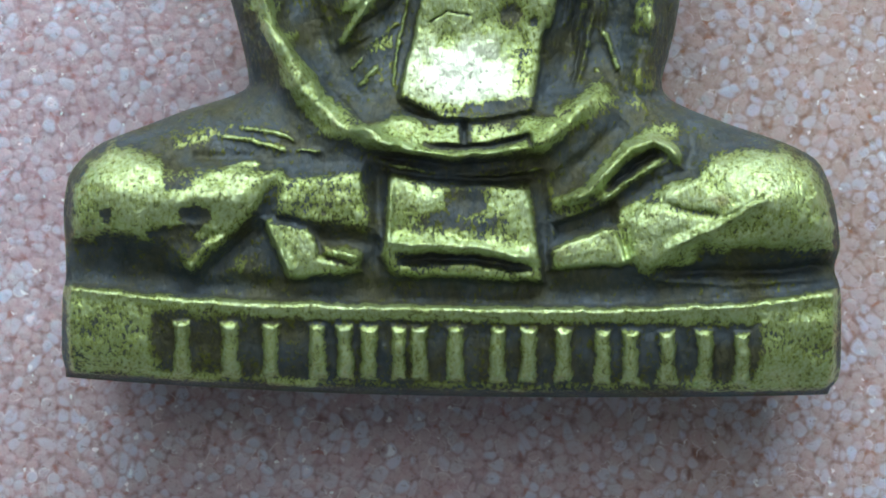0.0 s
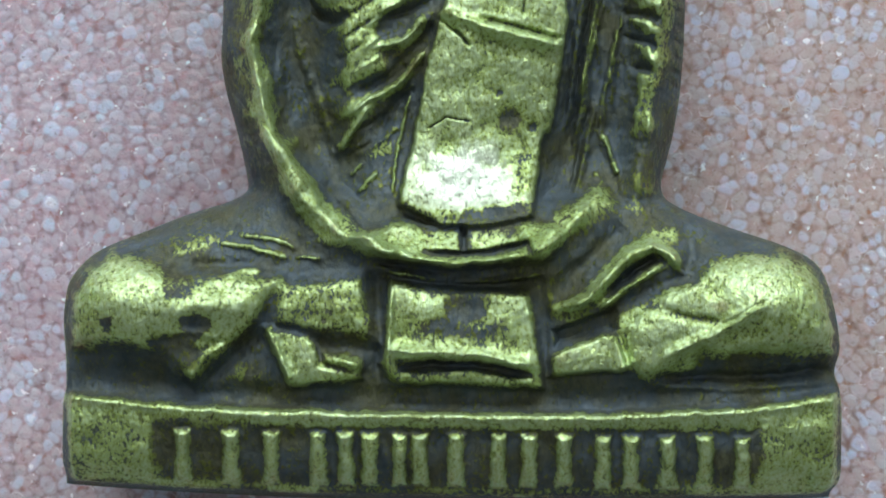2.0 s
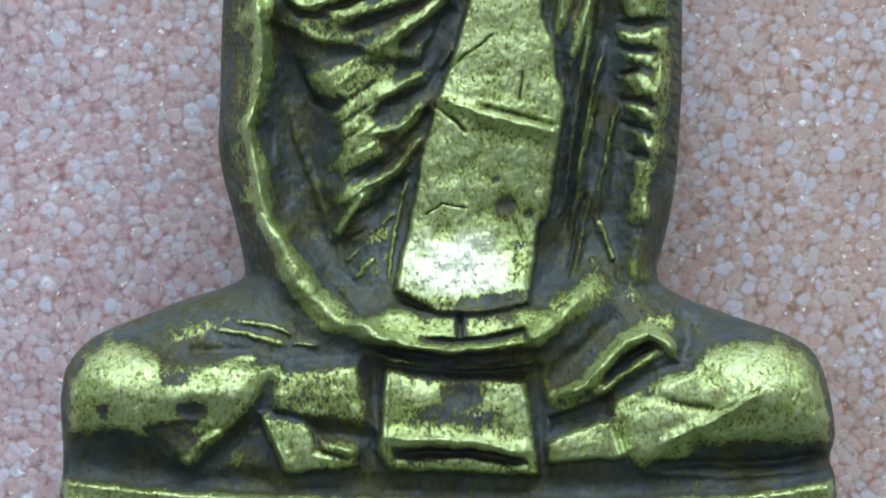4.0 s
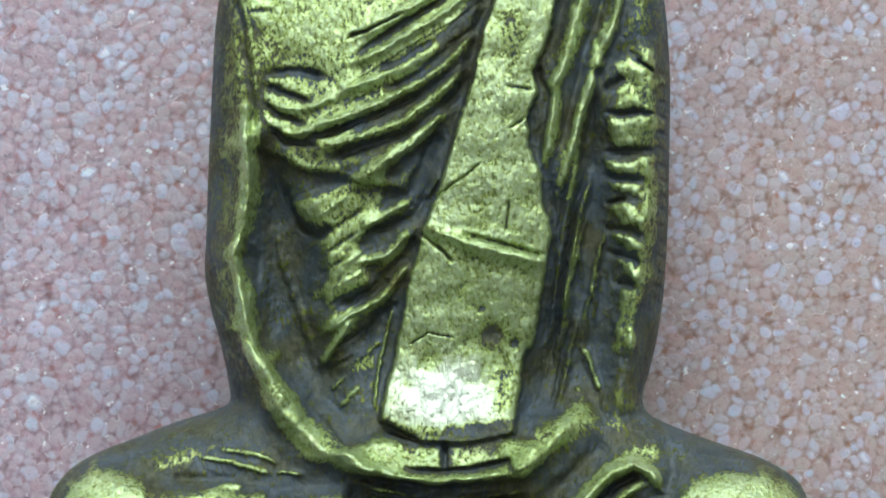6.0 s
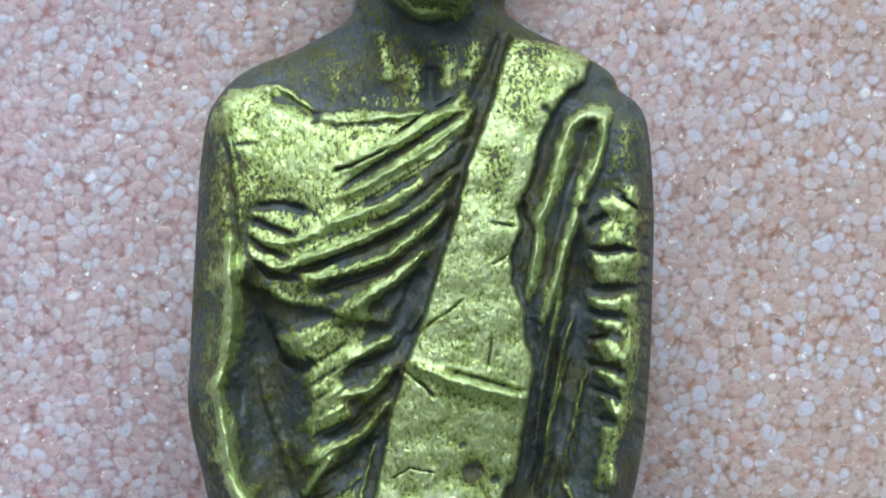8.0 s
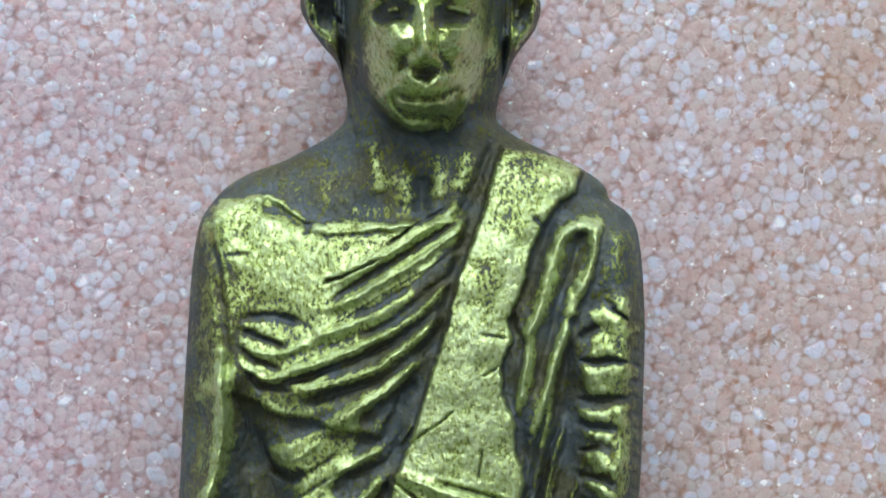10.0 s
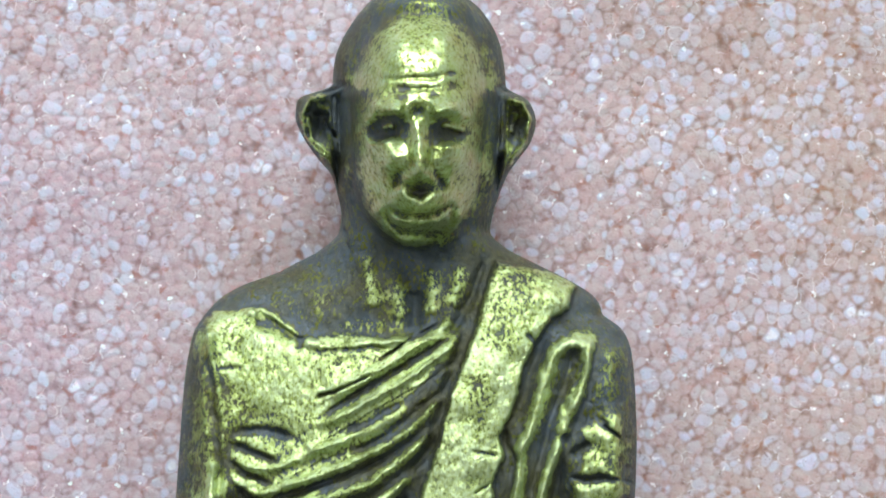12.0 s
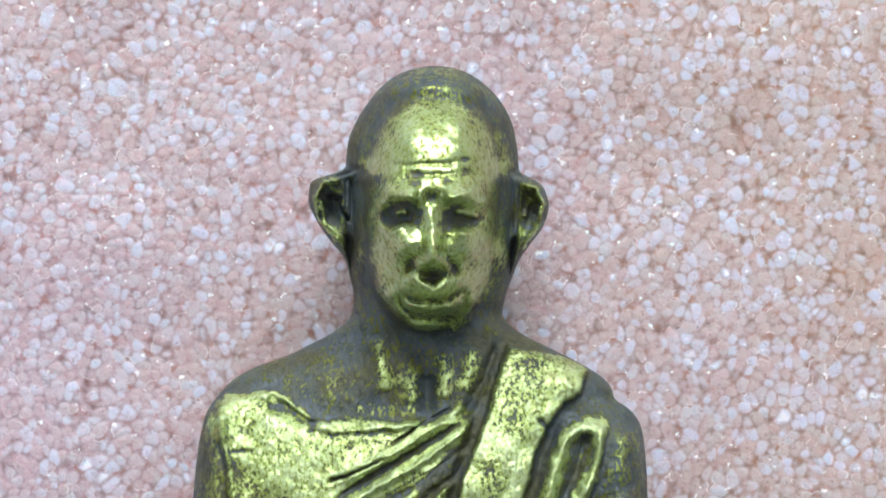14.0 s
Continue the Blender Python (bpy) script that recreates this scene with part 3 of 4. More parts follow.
    # knee and foot on one side
    R.plate([(-10.16, 2.14), (-9.71, 2.82), (-8.95, 3.27), (-7.43, 2.74), (-5.62, 2.74), (-4.40, 2.59), (-5.16, 1.23), (-5.99, 0.47), (-6.83, -0.17), (-7.81, 0.55), (-9.10, 0.77), (-10.09, 0.77)], 0.5, 0.3, 0.0)
    R.dome((-8.50, 1.91), 1.7, 1.4, 0.5)
    R.tone([(-10.00, 0.62), (-9.92, 2.15), (-9.54, 2.76), (-8.78, 3.19), (-8.09, 3.48), (-7.48, 3.68), (-6.72, 3.80), (-5.95, 3.52), (-7.02, 3.19), (-7.63, 2.84), (-7.48, 2.00), (-6.72, 1.97), (-6.79, 2.33), (-5.95, 2.49), (-5.57, 2.76), (-5.04, 2.79), (-5.34, 2.42), (-5.27, 2.03), (-4.81, 2.33), (-4.38, 2.53), (-4.66, 1.92), (-5.34, 1.31), (-5.88, 0.90), (-6.53, 0.50), (-6.79, 0.81), (-7.48, 1.01), (-6.79, 0.01), (-7.17, 0.24), (-7.71, 0.62), (-8.47, 0.96), (-9.16, 1.01), (-9.61, 0.47)], 0.62, 0.12)
    R.tone([(-9.39, 2.61), (-8.17, 2.76), (-7.48, 1.92), (-5.95, 2.15), (-5.34, 2.38), (-5.65, 1.39), (-6.41, 0.70), (-6.87, 1.08), (-8.09, 1.16), (-9.16, 1.39)], 0.86, 0.2)
    R.tone([(-8.06, 0.90), (-7.48, 1.01), (-6.87, 1.05), (-6.69, 0.47), (-6.69, 0.01), (-6.99, -0.17), (-7.54, 0.37)], 0.12, 0.07)
    R.tone([(-7.48, 2.61), (-6.79, 2.99), (-5.65, 3.10), (-5.65, 2.76), (-6.72, 2.53), (-6.79, 2.00), (-7.33, 2.07), (-7.63, 2.38)], 0.14, 0.09)
    R.tone([(-7.14, 1.51), (-6.72, 1.60), (-6.23, 1.42), (-6.38, 1.11), (-6.72, 0.85), (-7.02, 1.05)], 0.1, 0.06)
    R.dome((-6.75, 1.31), 0.4, 0.3, -0.16)
    R.dome((-6.26, 1.84), 0.9, 0.5, 0.3, 0.05)
    R.tone([(-9.23, 1.54), (-8.93, 1.62), (-9.00, 1.08), (-9.22, 1.16)], 0.1, 0.05)
    R.plate([(-8.06, 0.90), (-6.87, 1.05), (-5.88, 0.90), (-6.56, 0.47), (-6.99, -0.17), (-7.54, 0.37)], -0.12, 0.1)
    R.dome((-6.95, -0.02), 0.22, 0.16, 0.12, 0.35)
    R.stroke([(-7.48, 2.61), (-6.41, 2.88), (-5.34, 2.84)], 0.2, -0.18, 0.0)
    R.stroke([(-9.92, 0.47), (-8.70, 0.24), (-7.48, -0.21), (-6.72, -0.44)], 0.28, -0.15, -0.08)
    for line, w in (([(-6.18, 3.55), (-5.19, 3.37), (-4.20, 3.07)], 0.07), ([(-5.50, 3.71), (-4.58, 3.60), (-4.09, 3.34)], 0.06), ([(-4.05, 3.10), (-3.36, 3.07)], 0.05), ([(-5.88, 2.61), (-5.50, 2.79), (-4.96, 2.76)], 0.08)):
        R.stroke(line, w, 0.12, 0.5)
    R.tone([(-8.09, 3.45), (-7.02, 3.71), (-5.65, 3.90), (-5.34, 3.75), (-6.72, 3.45), (-7.63, 3.19)], 0.48, 0.14)
    # the foot under the knee
    R.plate([(-4.93, 1.30), (-3.72, 1.00), (-3.26, 0.62), (-2.28, 0.32), (-2.28, -0.14), (-3.04, -0.32), (-4.17, -0.39), (-4.55, 0.39)], 0.42, 0.14, 0.0)
    R.tone([(-4.96, 1.16), (-4.28, 1.05), (-3.70, 0.93), (-3.44, 0.47), (-3.03, 0.01), (-3.44, -0.26), (-3.97, -0.47), (-4.35, -0.17), (-4.76, 0.62)], 0.74, 0.08)
    R.tone([(-2.93, 0.70), (-2.14, 0.59), (-2.06, 0.32), (-2.75, 0.35)], 0.45, 0.07)
    R.plate([(-4.55, 2.44), (-2.28, 2.59), (-1.79, 0.77), (-3.49, 1.08), (-4.71, 1.30)], 0.4, 0.25, 0.0)
    R.tone([(-4.51, 1.92), (-3.82, 2.18), (-3.21, 2.07), (-3.06, 1.69), (-2.29, 1.62), (-2.29, 1.31), (-3.51, 1.23), (-4.43, 1.31)], 0.5, 0.12)
    R.tone([(-5.19, 1.46), (-4.73, 2.15), (-4.43, 2.46), (-4.35, 2.00), (-4.73, 1.54)], 0.5, 0.1)
    R.stroke([(-4.83, 1.15), (-4.48, 0.39), (-4.10, -0.29)], 0.14, 0.25, 0.1)
    R.stroke([(-3.49, 0.77), (-3.34, 0.24), (-2.28, 0.01)], 0.1, -0.2, -0.2)
    R.dome((-2.51, 0.29), 0.5, 0.35, 0.3, 0.05)
    R.stroke([(-6.41, -0.14), (-5.65, 0.62), (-5.04, 1.08)], 0.2, -0.2, 0.0)
    # cloth between the legs
    R.plate([(-1.52, 2.52), (-0.01, 2.32), (2.19, 2.06), (2.50, 0.47), (2.60, -0.44), (0.15, -0.36), (-1.37, -0.32), (-1.73, 0.24)], 0.42, 0.12, 0.0)
    R.tone([(-1.53, 2.53), (-0.77, 2.27), (-0.01, 1.92), (0.07, 1.23), (0.91, 1.39), (1.29, 2.00), (2.21, 2.07), (2.36, 0.62), (2.51, 0.01), (0.15, 0.24), (-1.38, 0.40), (-1.68, 0.62)], 0.68, 0.1)
    R.tone([(-1.53, 2.52), (-1.15, 2.42), (-0.84, 0.62), (-1.53, 0.53)], 0.8, 0.12)
    R.tone([(-0.77, 1.31), (-0.16, 1.51), (0.91, 1.16), (1.67, 1.54), (1.75, 1.20), (0.91, 0.90), (-0.46, 1.01)], 0.3, 0.12)
    R.tone([(-0.08, 2.15), (0.60, 2.33), (1.06, 2.00), (0.91, 1.51), (0.38, 1.30), (-0.01, 1.46)], 0.1, 0.05)
    R.tone([(-1.07, 2.42), (1.06, 2.27), (2.21, 2.12), (2.21, 1.97), (1.06, 1.97), (-0.92, 2.07)], 0.25, 0.1)
    R.tone([(-1.07, -0.21), (0.91, -0.14), (2.51, -0.14), (2.53, -0.44), (0.91, -0.37), (-1.07, -0.40)], 0.55, 0.06)
    R.stroke([(-1.61, 0.59), (-0.46, 0.56), (0.91, 0.46), (2.36, 0.20)], 0.2, 0.35, 0.2)
    R.stroke([(-1.15, 0.12), (0.15, 0.20), (1.37, 0.08), (2.21, -0.06)], 0.13, -0.45, -0.5)
    R.stroke([(-1.52, 2.36), (-1.60, 0.47), (-1.49, -0.21)], 0.15, 0.25, 0.05)
    R.dome((0.48, 1.81), 0.5, 0.45, -0.12)
    R.stroke([(-1.87, 2.61), (-1.91, 1.08), (-1.81, -0.14)], 0.14, -0.1, -0.05)
    R.stroke([(2.51, 2.61), (2.62, 1.08), (2.66, -0.29)], 0.16, -0.12, -0.08)
    # hem of the robe and the joined hands
    R.stroke([(-1.53, 3.18), (-2.29, 3.52), (-2.90, 3.79), (-3.81, 4.66), (-4.57, 5.72), (-5.15, 6.87)], 0.28, 0.7, 0.0, True, 1.9)
    R.stroke([(2.13, 3.09), (2.96, 3.55), (3.65, 4.28), (4.33, 5.04)], 0.34, 0.6, 0.0, True, 1.5)
    R.tone([(-2.78, 3.69), (-2.02, 3.81), (-1.40, 4.27), (-0.92, 4.11), (-0.52, 3.62), (-0.11, 3.88), (0.31, 3.80), (0.30, 3.31), (-0.57, 3.32), (-1.41, 3.01), (-2.17, 3.20)], 0.76, 0.08)
    R.tone([(0.58, 3.77), (1.80, 4.07), (2.18, 4.22), (2.79, 3.95), (3.21, 3.76), (3.10, 3.34), (2.56, 3.11), (2.23, 3.34), (1.34, 3.31), (0.73, 3.31)], 0.7, 0.1)
    R.stroke([(-1.98, 3.36), (-0.77, 3.06), (0.60, 2.95), (1.97, 3.09), (2.81, 3.44)], 0.3, 0.5, 0.0)
    R.plate([(-2.44, 3.67), (-1.38, 4.05), (0.15, 3.90), (2.28, 4.12), (3.19, 3.74), (2.58, 2.98), (0.45, 2.75), (-1.53, 3.14)], 0.45, 0.18, 0.0)
    R.dome((-1.41, 3.73), 0.8, 0.5, 0.2)
    R.stroke([(-0.57, 3.24), (0.50, 3.18), (1.34, 3.28), (2.18, 3.45), (2.29, 3.16)], 0.08, -0.4, -0.5)
    R.stroke([(-2.17, 3.35), (-1.25, 3.09), (0.12, 2.92), (1.04, 3.01), (1.98, 3.19)], 0.11, 0.28, 0.4)
    R.stroke([(-2.17, 2.95), (-0.49, 2.80), (1.04, 2.79), (2.33, 2.94)], 0.12, -0.3, -0.4)
    R.stroke([(-1.56, 2.65), (-0.65, 2.55), (0.04, 2.40)], 0.1, 0.2, 0.5)
    R.stroke([(0.04, 2.40), (1.34, 2.42), (2.56, 2.60)], 0.05, 0.12, 0.35)
    R.stroke([(0.44, 3.88), (0.47, 3.27)], 0.09, -0.4, -0.5)
    R.tone([(2.26, 3.26), (2.64, 3.34), (2.41, 2.88), (2.03, 2.80)], 0.3, 0.08)
    R.stroke([(-1.98, 2.59), (0.15, 2.26), (2.57, 2.44)], 0.16, -0.25, -0.1)
    # other knee, hand and foot
    R.plate([(4.77, 1.23), (5.60, 1.91), (7.12, 2.97), (9.09, 3.27), (10.00, 2.59), (10.60, 1.08), (10.45, 0.39), (8.48, 0.47), (6.82, 0.35), (5.45, -0.21), (4.77, 0.09)], 0.5, 0.4, 0.0)
    R.tone([(4.57, 1.57), (5.48, 2.12), (6.25, 2.36), (7.04, 2.49), (7.19, 2.91), (7.77, 3.19), (8.76, 3.10), (9.68, 2.84), (10.18, 2.15), (10.40, 1.08), (10.24, 0.40), (9.30, 0.35), (7.77, 0.47), (6.86, 0.17), (5.94, -0.32), (5.26, -0.26), (4.87, 0.01), (3.20, -0.17), (2.82, -0.17), (2.97, 0.47), (3.81, 0.90), (4.49, 0.90)], 0.68, 0.14)
    R.tone([(4.65, 1.51), (5.94, 1.84), (7.16, 2.15), (8.69, 2.76), (9.30, 2.15), (8.38, 1.54), (6.86, 0.93), (5.48, 0.01), (4.72, 0.17)], 0.82, 0.2)
    R.stroke([(5.87, 0.44), (7.16, 1.01), (8.46, 1.77)], 0.16, 0.28, 0.2)
    R.stroke([(5.18, 1.92), (6.25, 1.51), (7.24, 1.31)], 0.12, -0.1, -0.2)
    R.stroke([(7.31, 1.23), (7.92, 1.54), (8.54, 1.88)], 0.05, -0.1, -0.1)
    R.dome((8.79, 1.76), 1.6, 1.4, 0.45)
    R.plate([(2.80, 0.47), (4.54, 1.08), (4.84, 0.01), (2.72, -0.11)], 0.45, 0.1, 0.0)
    R.tone([(2.89, 1.08), (3.81, 1.46), (4.49, 1.72), (4.49, 1.11), (3.81, 0.96), (2.97, 0.70)], 0.1, 0.07)
    R.plate([(2.89, 1.08), (3.81, 1.46), (4.49, 1.72), (4.49, 1.11), (3.81, 0.96), (2.97, 0.70)], -0.3, 0.1)
    R.stroke([(4.54, 1.66), (4.54, 0.93)], 0.06, -0.1, -0.4)
    R.tone([(4.11, 2.68), (4.72, 3.64), (5.49, 3.80), (6.32, 3.86), (6.32, 3.37), (5.49, 3.45), (4.88, 3.14)], 0.5, 0.1)
    R.stroke([(2.97, 1.66), (3.81, 2.00), (4.42, 2.58), (4.91, 3.10), (5.49, 3.34), (6.02, 3.14), (6.28, 2.73)], 0.18, 0.5, 0.6)
    R.stroke([(4.11, 1.75), (4.87, 2.27), (5.82, 2.84)], 0.1, 0.3, 0.5)
    R.stroke([(4.39, 2.03), (5.03, 2.64), (5.64, 3.03)], 0.11, -0.4, -0.5)
    R.stroke([(4.26, 1.54), (5.18, 2.07), (6.25, 2.53), (6.86, 2.45)], 0.14, -0.15, -0.2)
    R.stroke([(6.48, 4.13), (6.63, 3.22), (6.48, 2.61)], 0.16, -0.2, -0.1)
    R.stroke([(2.87, 1.91), (3.94, 3.05), (4.85, 3.88)], 0.28, -0.3, -0.1)
    R.tone([(2.51, 1.84), (2.97, 2.07), (3.35, 1.84), (3.20, 1.23), (2.66, 1.31)], 0.36, 0.1)
    # arm with the bare edge
    R.stroke([(-5.35, 16.37), (-5.17, 13.43), (-5.00, 11.58), (-4.99, 10.04), (-5.29, 8.95), (-4.89, 6.95), (-4.33, 5.72), (-3.60, 4.85)], 0.55, 0.7, 0.0, False)
    R.tone([(-5.40, 16.43), (-4.63, 16.44), (-4.44, 13.68), (-4.82, 13.07), (-5.03, 11.84), (-5.13, 10.30), (-5.28, 9.38), (-5.65, 9.68), (-5.70, 11.83), (-5.60, 13.36), (-5.50, 14.90)], 0.5, 0.16)
    R.tone([(-5.05, 13.37), (-4.58, 12.92), (-4.54, 11.54), (-4.52, 10.31), (-4.77, 9.54), (-5.23, 9.26), (-5.24, 10.30), (-5.06, 11.84)], 0.68, 0.1)
    R.tone([(-5.30, 9.26), (-5.00, 9.23), (-4.96, 8.62), (-4.59, 7.55), (-4.20, 6.64), (-3.73, 5.72), (-4.34, 5.72), (-4.96, 6.32), (-5.44, 7.54), (-5.72, 8.23), (-5.37, 8.69)], 0.62, 0.08)
    R.tone([(-5.74, 8.52), (-5.06, 8.70), (-4.88, 7.94), (-4.57, 7.02), (-4.00, 5.80), (-3.36, 4.73), (-2.60, 3.69), (-1.56, 3.01), (-2.48, 3.02), (-3.39, 3.51), (-4.08, 4.35), (-4.49, 5.19), (-4.84, 6.11), (-5.37, 7.18)], 0.56, 0.1)
    R.stroke([(-4.94, 12.97), (-4.84, 11.12), (-4.99, 9.73), (-5.29, 8.88), (-4.89, 7.10), (-4.10, 5.56), (-3.44, 4.69)], 0.18, 0.2, 0.28, False)
    R.plate([(-4.42, 11.89), (-3.80, 10.67), (-3.02, 9.45), (-3.16, 7.30), (-2.53, 5.77), (-2.37, 4.70), (-3.29, 4.70), (-4.38, 6.53), (-4.70, 8.82)], -0.7, 0.55, -0.02)
    R.stroke([(-4.62, 9.54), (-4.67, 7.86), (-4.20, 6.48)], 0.1, -0.12, -0.05)
    # chest cloth
    R.plate([(-5.36, 16.91), (-4.05, 17.23), (-2.80, 16.42), (-1.41, 16.37), (0.13, 16.57), (1.68, 16.74), (0.93, 14.10), (-0.59, 10.69), (-3.38, 11.29), (-4.62, 11.89), (-4.79, 14.21)], 0.3, 0.12, 0.0)
    R.tone([(-5.13, 17.08), (-4.33, 17.21), (-3.80, 17.25), (-3.33, 16.99), (-2.76, 16.62), (-2.54, 16.28), (-2.41, 16.50), (-1.41, 16.57), (0.27, 16.53), (0.43, 16.43), (1.52, 17.13), (1.73, 16.90), (0.90, 15.59), (0.15, 14.51), (-0.45, 13.58), (-1.36, 12.80), (-2.58, 11.87), (-3.66, 12.16), (-4.43, 12.61), (-4.44, 13.38), (-4.59, 13.68), (-5.15, 14.90)], 0.72, 0.08)
    R.tone([(-1.41, 16.56), (-1.11, 17.10), (-0.65, 16.95), (0.14, 17.27), (0.24, 16.53)], 0.62, 0.1)
    R.tone([(-5.10, 16.97), (-4.48, 16.98), (-3.25, 16.30), (-2.63, 15.55), (-1.70, 15.40), (-2.00, 14.48), (-2.92, 14.47), (-3.84, 14.92), (-4.77, 15.37)], 0.86, 0.25)
    R.tone([(-5.61, 16.73), (-4.94, 16.44), (-4.58, 14.91), (-4.36, 13.38), (-5.56, 12.75)], 0.42, 0.22)
    R.tone([(-4.45, 14.76), (-3.22, 14.46), (-2.44, 13.40), (-2.58, 12.33), (-4.27, 12.46)], 0.58, 0.25)
    R.stroke([(-5.10, 17.08), (-4.33, 17.21), (-3.80, 17.22), (-3.33, 16.96), (-2.76, 16.59)], 0.1, 0.16, 0.2, False)
    R.stroke([(-2.41, 16.44), (-1.41, 16.51), (0.20, 16.50)], 0.1, 0.18, 0.2, False)
    R.stroke([(-4.02, 16.98), (-3.41, 16.76), (-2.87, 16.39)], 0.2, -0.22, -0.12)
    R.stroke([(-2.67, 16.54), (-2.63, 16.16)], 0.1, -0.12, -0.4)
    R.stroke([(-2.40, 16.13), (-1.25, 16.21), (-0.18, 16.31)], 0.07, -0.1, -0.15)
    R.stroke([(-4.80, 15.64), (-4.24, 15.65)], 0.05, -0.06, -0.35)
    # long folds running up to the shoulder, each a soft ridge over a dark groove
    for ridge in ([(-1.70, 14.94), (-0.48, 15.66), (0.58, 16.41), (1.52, 17.10)], [(-2.15, 14.17), (-1.23, 14.52), (-0.47, 14.96), (0.59, 15.66), (1.68, 16.58)], [(-2.60, 13.32), (-1.68, 13.64), (-1.00, 13.96), (-0.13, 14.44), (0.75, 15.25), (1.69, 15.97)],
                  [(-3.50, 12.35), (-1.98, 12.79), (-1.06, 13.19), (-0.12, 13.74), (0.76, 14.48), (1.29, 15.01)], [(-2.89, 11.86), (-1.66, 12.19), (-0.72, 12.58), (0.16, 13.25), (1.07, 14.18)]):
        R.stroke(ridge, 0.15, 0.26, 0.22, True, 1.5)
    for groove, w in (([(-2.00, 14.36), (-1.39, 14.76), (-0.48, 15.33), (0.31, 15.89), (1.57, 16.73)], 0.09), ([(-1.38, 13.84), (-0.62, 14.22), (0.22, 14.78), (1.05, 15.50), (1.74, 16.12)], 0.12), ([(-1.14, 13.42), (-0.15, 13.92), (0.64, 14.64), (1.33, 15.20)], 0.11),
                      ([(-3.35, 12.07), (-1.97, 12.52), (-1.03, 12.90), (-0.12, 13.40), (0.99, 14.24)], 0.1), ([(-2.58, 11.56), (-1.66, 11.88), (-0.59, 12.26), (0.24, 12.85), (1.15, 13.81)], 0.13), ([(-2.16, 14.91), (-1.39, 15.16), (-0.63, 15.54)], 0.05),
                      ([(-0.48, 15.95), (0.43, 16.58), (1.04, 16.97)], 0.04)):
        R.stroke(groove, w, -0.2, -0.6)
    # creases at the armpit
    for groove, w in (([(-4.29, 13.87), (-3.52, 13.94), (-2.91, 13.82)], 0.1), ([(-4.36, 13.56), (-3.82, 13.35), (-3.24, 13.16)], 0.08), ([(-4.43, 13.07), (-3.97, 12.69), (-3.38, 12.50)], 0.08), ([(-4.24, 12.38), (-3.81, 12.01), (-3.04, 11.92)], 0.09)):
        R.stroke(groove, w, -0.2, -0.45)
    for ridge in ([(-4.16, 13.04), (-3.51, 12.90), (-2.52, 13.22)], [(-4.30, 12.58), (-3.81, 12.20), (-2.97, 12.32)]):
        R.stroke(ridge, 0.1, 0.16, 0.12)
    # lower folds that fray towards the side
    R.tone([(-3.83, 11.73), (-1.97, 11.88), (-1.66, 11.65), (-2.57, 11.18), (-3.49, 11.09), (-3.83, 11.39)], 0.42, 0.1)
    R.tone([(-3.63, 10.32), (-2.72, 10.64), (-2.11, 11.02), (-1.62, 11.27), (-1.12, 11.58), (-0.36, 12.02), (-0.58, 11.62), (-1.11, 11.15), (-1.15, 10.51), (-1.33, 10.17), (-1.76, 9.73), (-1.90, 9.24), (-1.74, 8.78), (-1.31, 8.73), (-1.13, 8.97), (-0.43, 9.52), (-0.55, 9.21), (-1.13, 8.64), (-1.61, 8.23), (-2.22, 8.01), (-2.71, 7.61), (-3.32, 7.78), (-2.76, 8.19), (-2.60, 8.80), (-2.70, 9.41), (-3.16, 9.07), (-3.43, 9.16), (-2.78, 9.66), (-2.71, 9.93), (-3.35, 9.93)], 0.62, 0.09)
    R.tone([(-2.87, 10.33), (-1.95, 10.80), (-1.33, 10.35), (-1.86, 9.58), (-1.92, 8.50), (-2.53, 8.19), (-2.55, 9.57)], 0.7, 0.15)
    R.tone([(-1.80, 11.11), (-1.20, 11.58), (-0.43, 11.97), (-0.74, 11.51), (-1.22, 10.96)], 0.82, 0.1)
    R.plate([(-3.63, 10.32), (-2.11, 11.02), (-1.12, 11.58), (-1.15, 10.51), (-1.90, 9.24), (-1.61, 8.23), (-2.71, 7.61), (-2.77, 8.80), (-3.16, 9.71)], 0.22, 0.2)
    for ridge, w in (([(-1.95, 10.96), (-1.19, 11.46), (-0.51, 11.89), (0.10, 12.48), (0.55, 12.83)], 0.17), ([(-1.86, 9.65), (-1.18, 10.02), (-0.49, 10.42)], 0.12), ([(-1.85, 8.78), (-1.13, 8.97), (-0.44, 9.56)], 0.13), ([(-2.75, 6.93), (-2.06, 7.35), (-1.27, 7.75), (-0.88, 8.29), (-0.47, 8.83)], 0.16),
                     ([(-2.89, 5.96), (-2.48, 6.58), (-2.03, 7.15)], 0.12), ([(-0.03, 10.52), (0.27, 11.06)], 0.05)):
        R.stroke(ridge, w, 0.3, 0.5, True, 1.5)
    for ridge, w in (([(-1.12, 6.94), (-1.34, 5.94), (-1.43, 4.85)], 0.05), ([(-2.40, 4.85), (-1.83, 5.43)], 0.06), ([(-2.59, 5.31), (-2.29, 5.64)], 0.06), ([(-0.86, 7.85), (-1.12, 7.01)], 0.06)):
        R.stroke(ridge, w, 0.12, 0.55)
    R.tone([(-2.22, 5.83), (-1.83, 6.18), (-1.37, 6.28), (-1.34, 5.87), (-1.86, 5.79)], 0.62, 0.08)
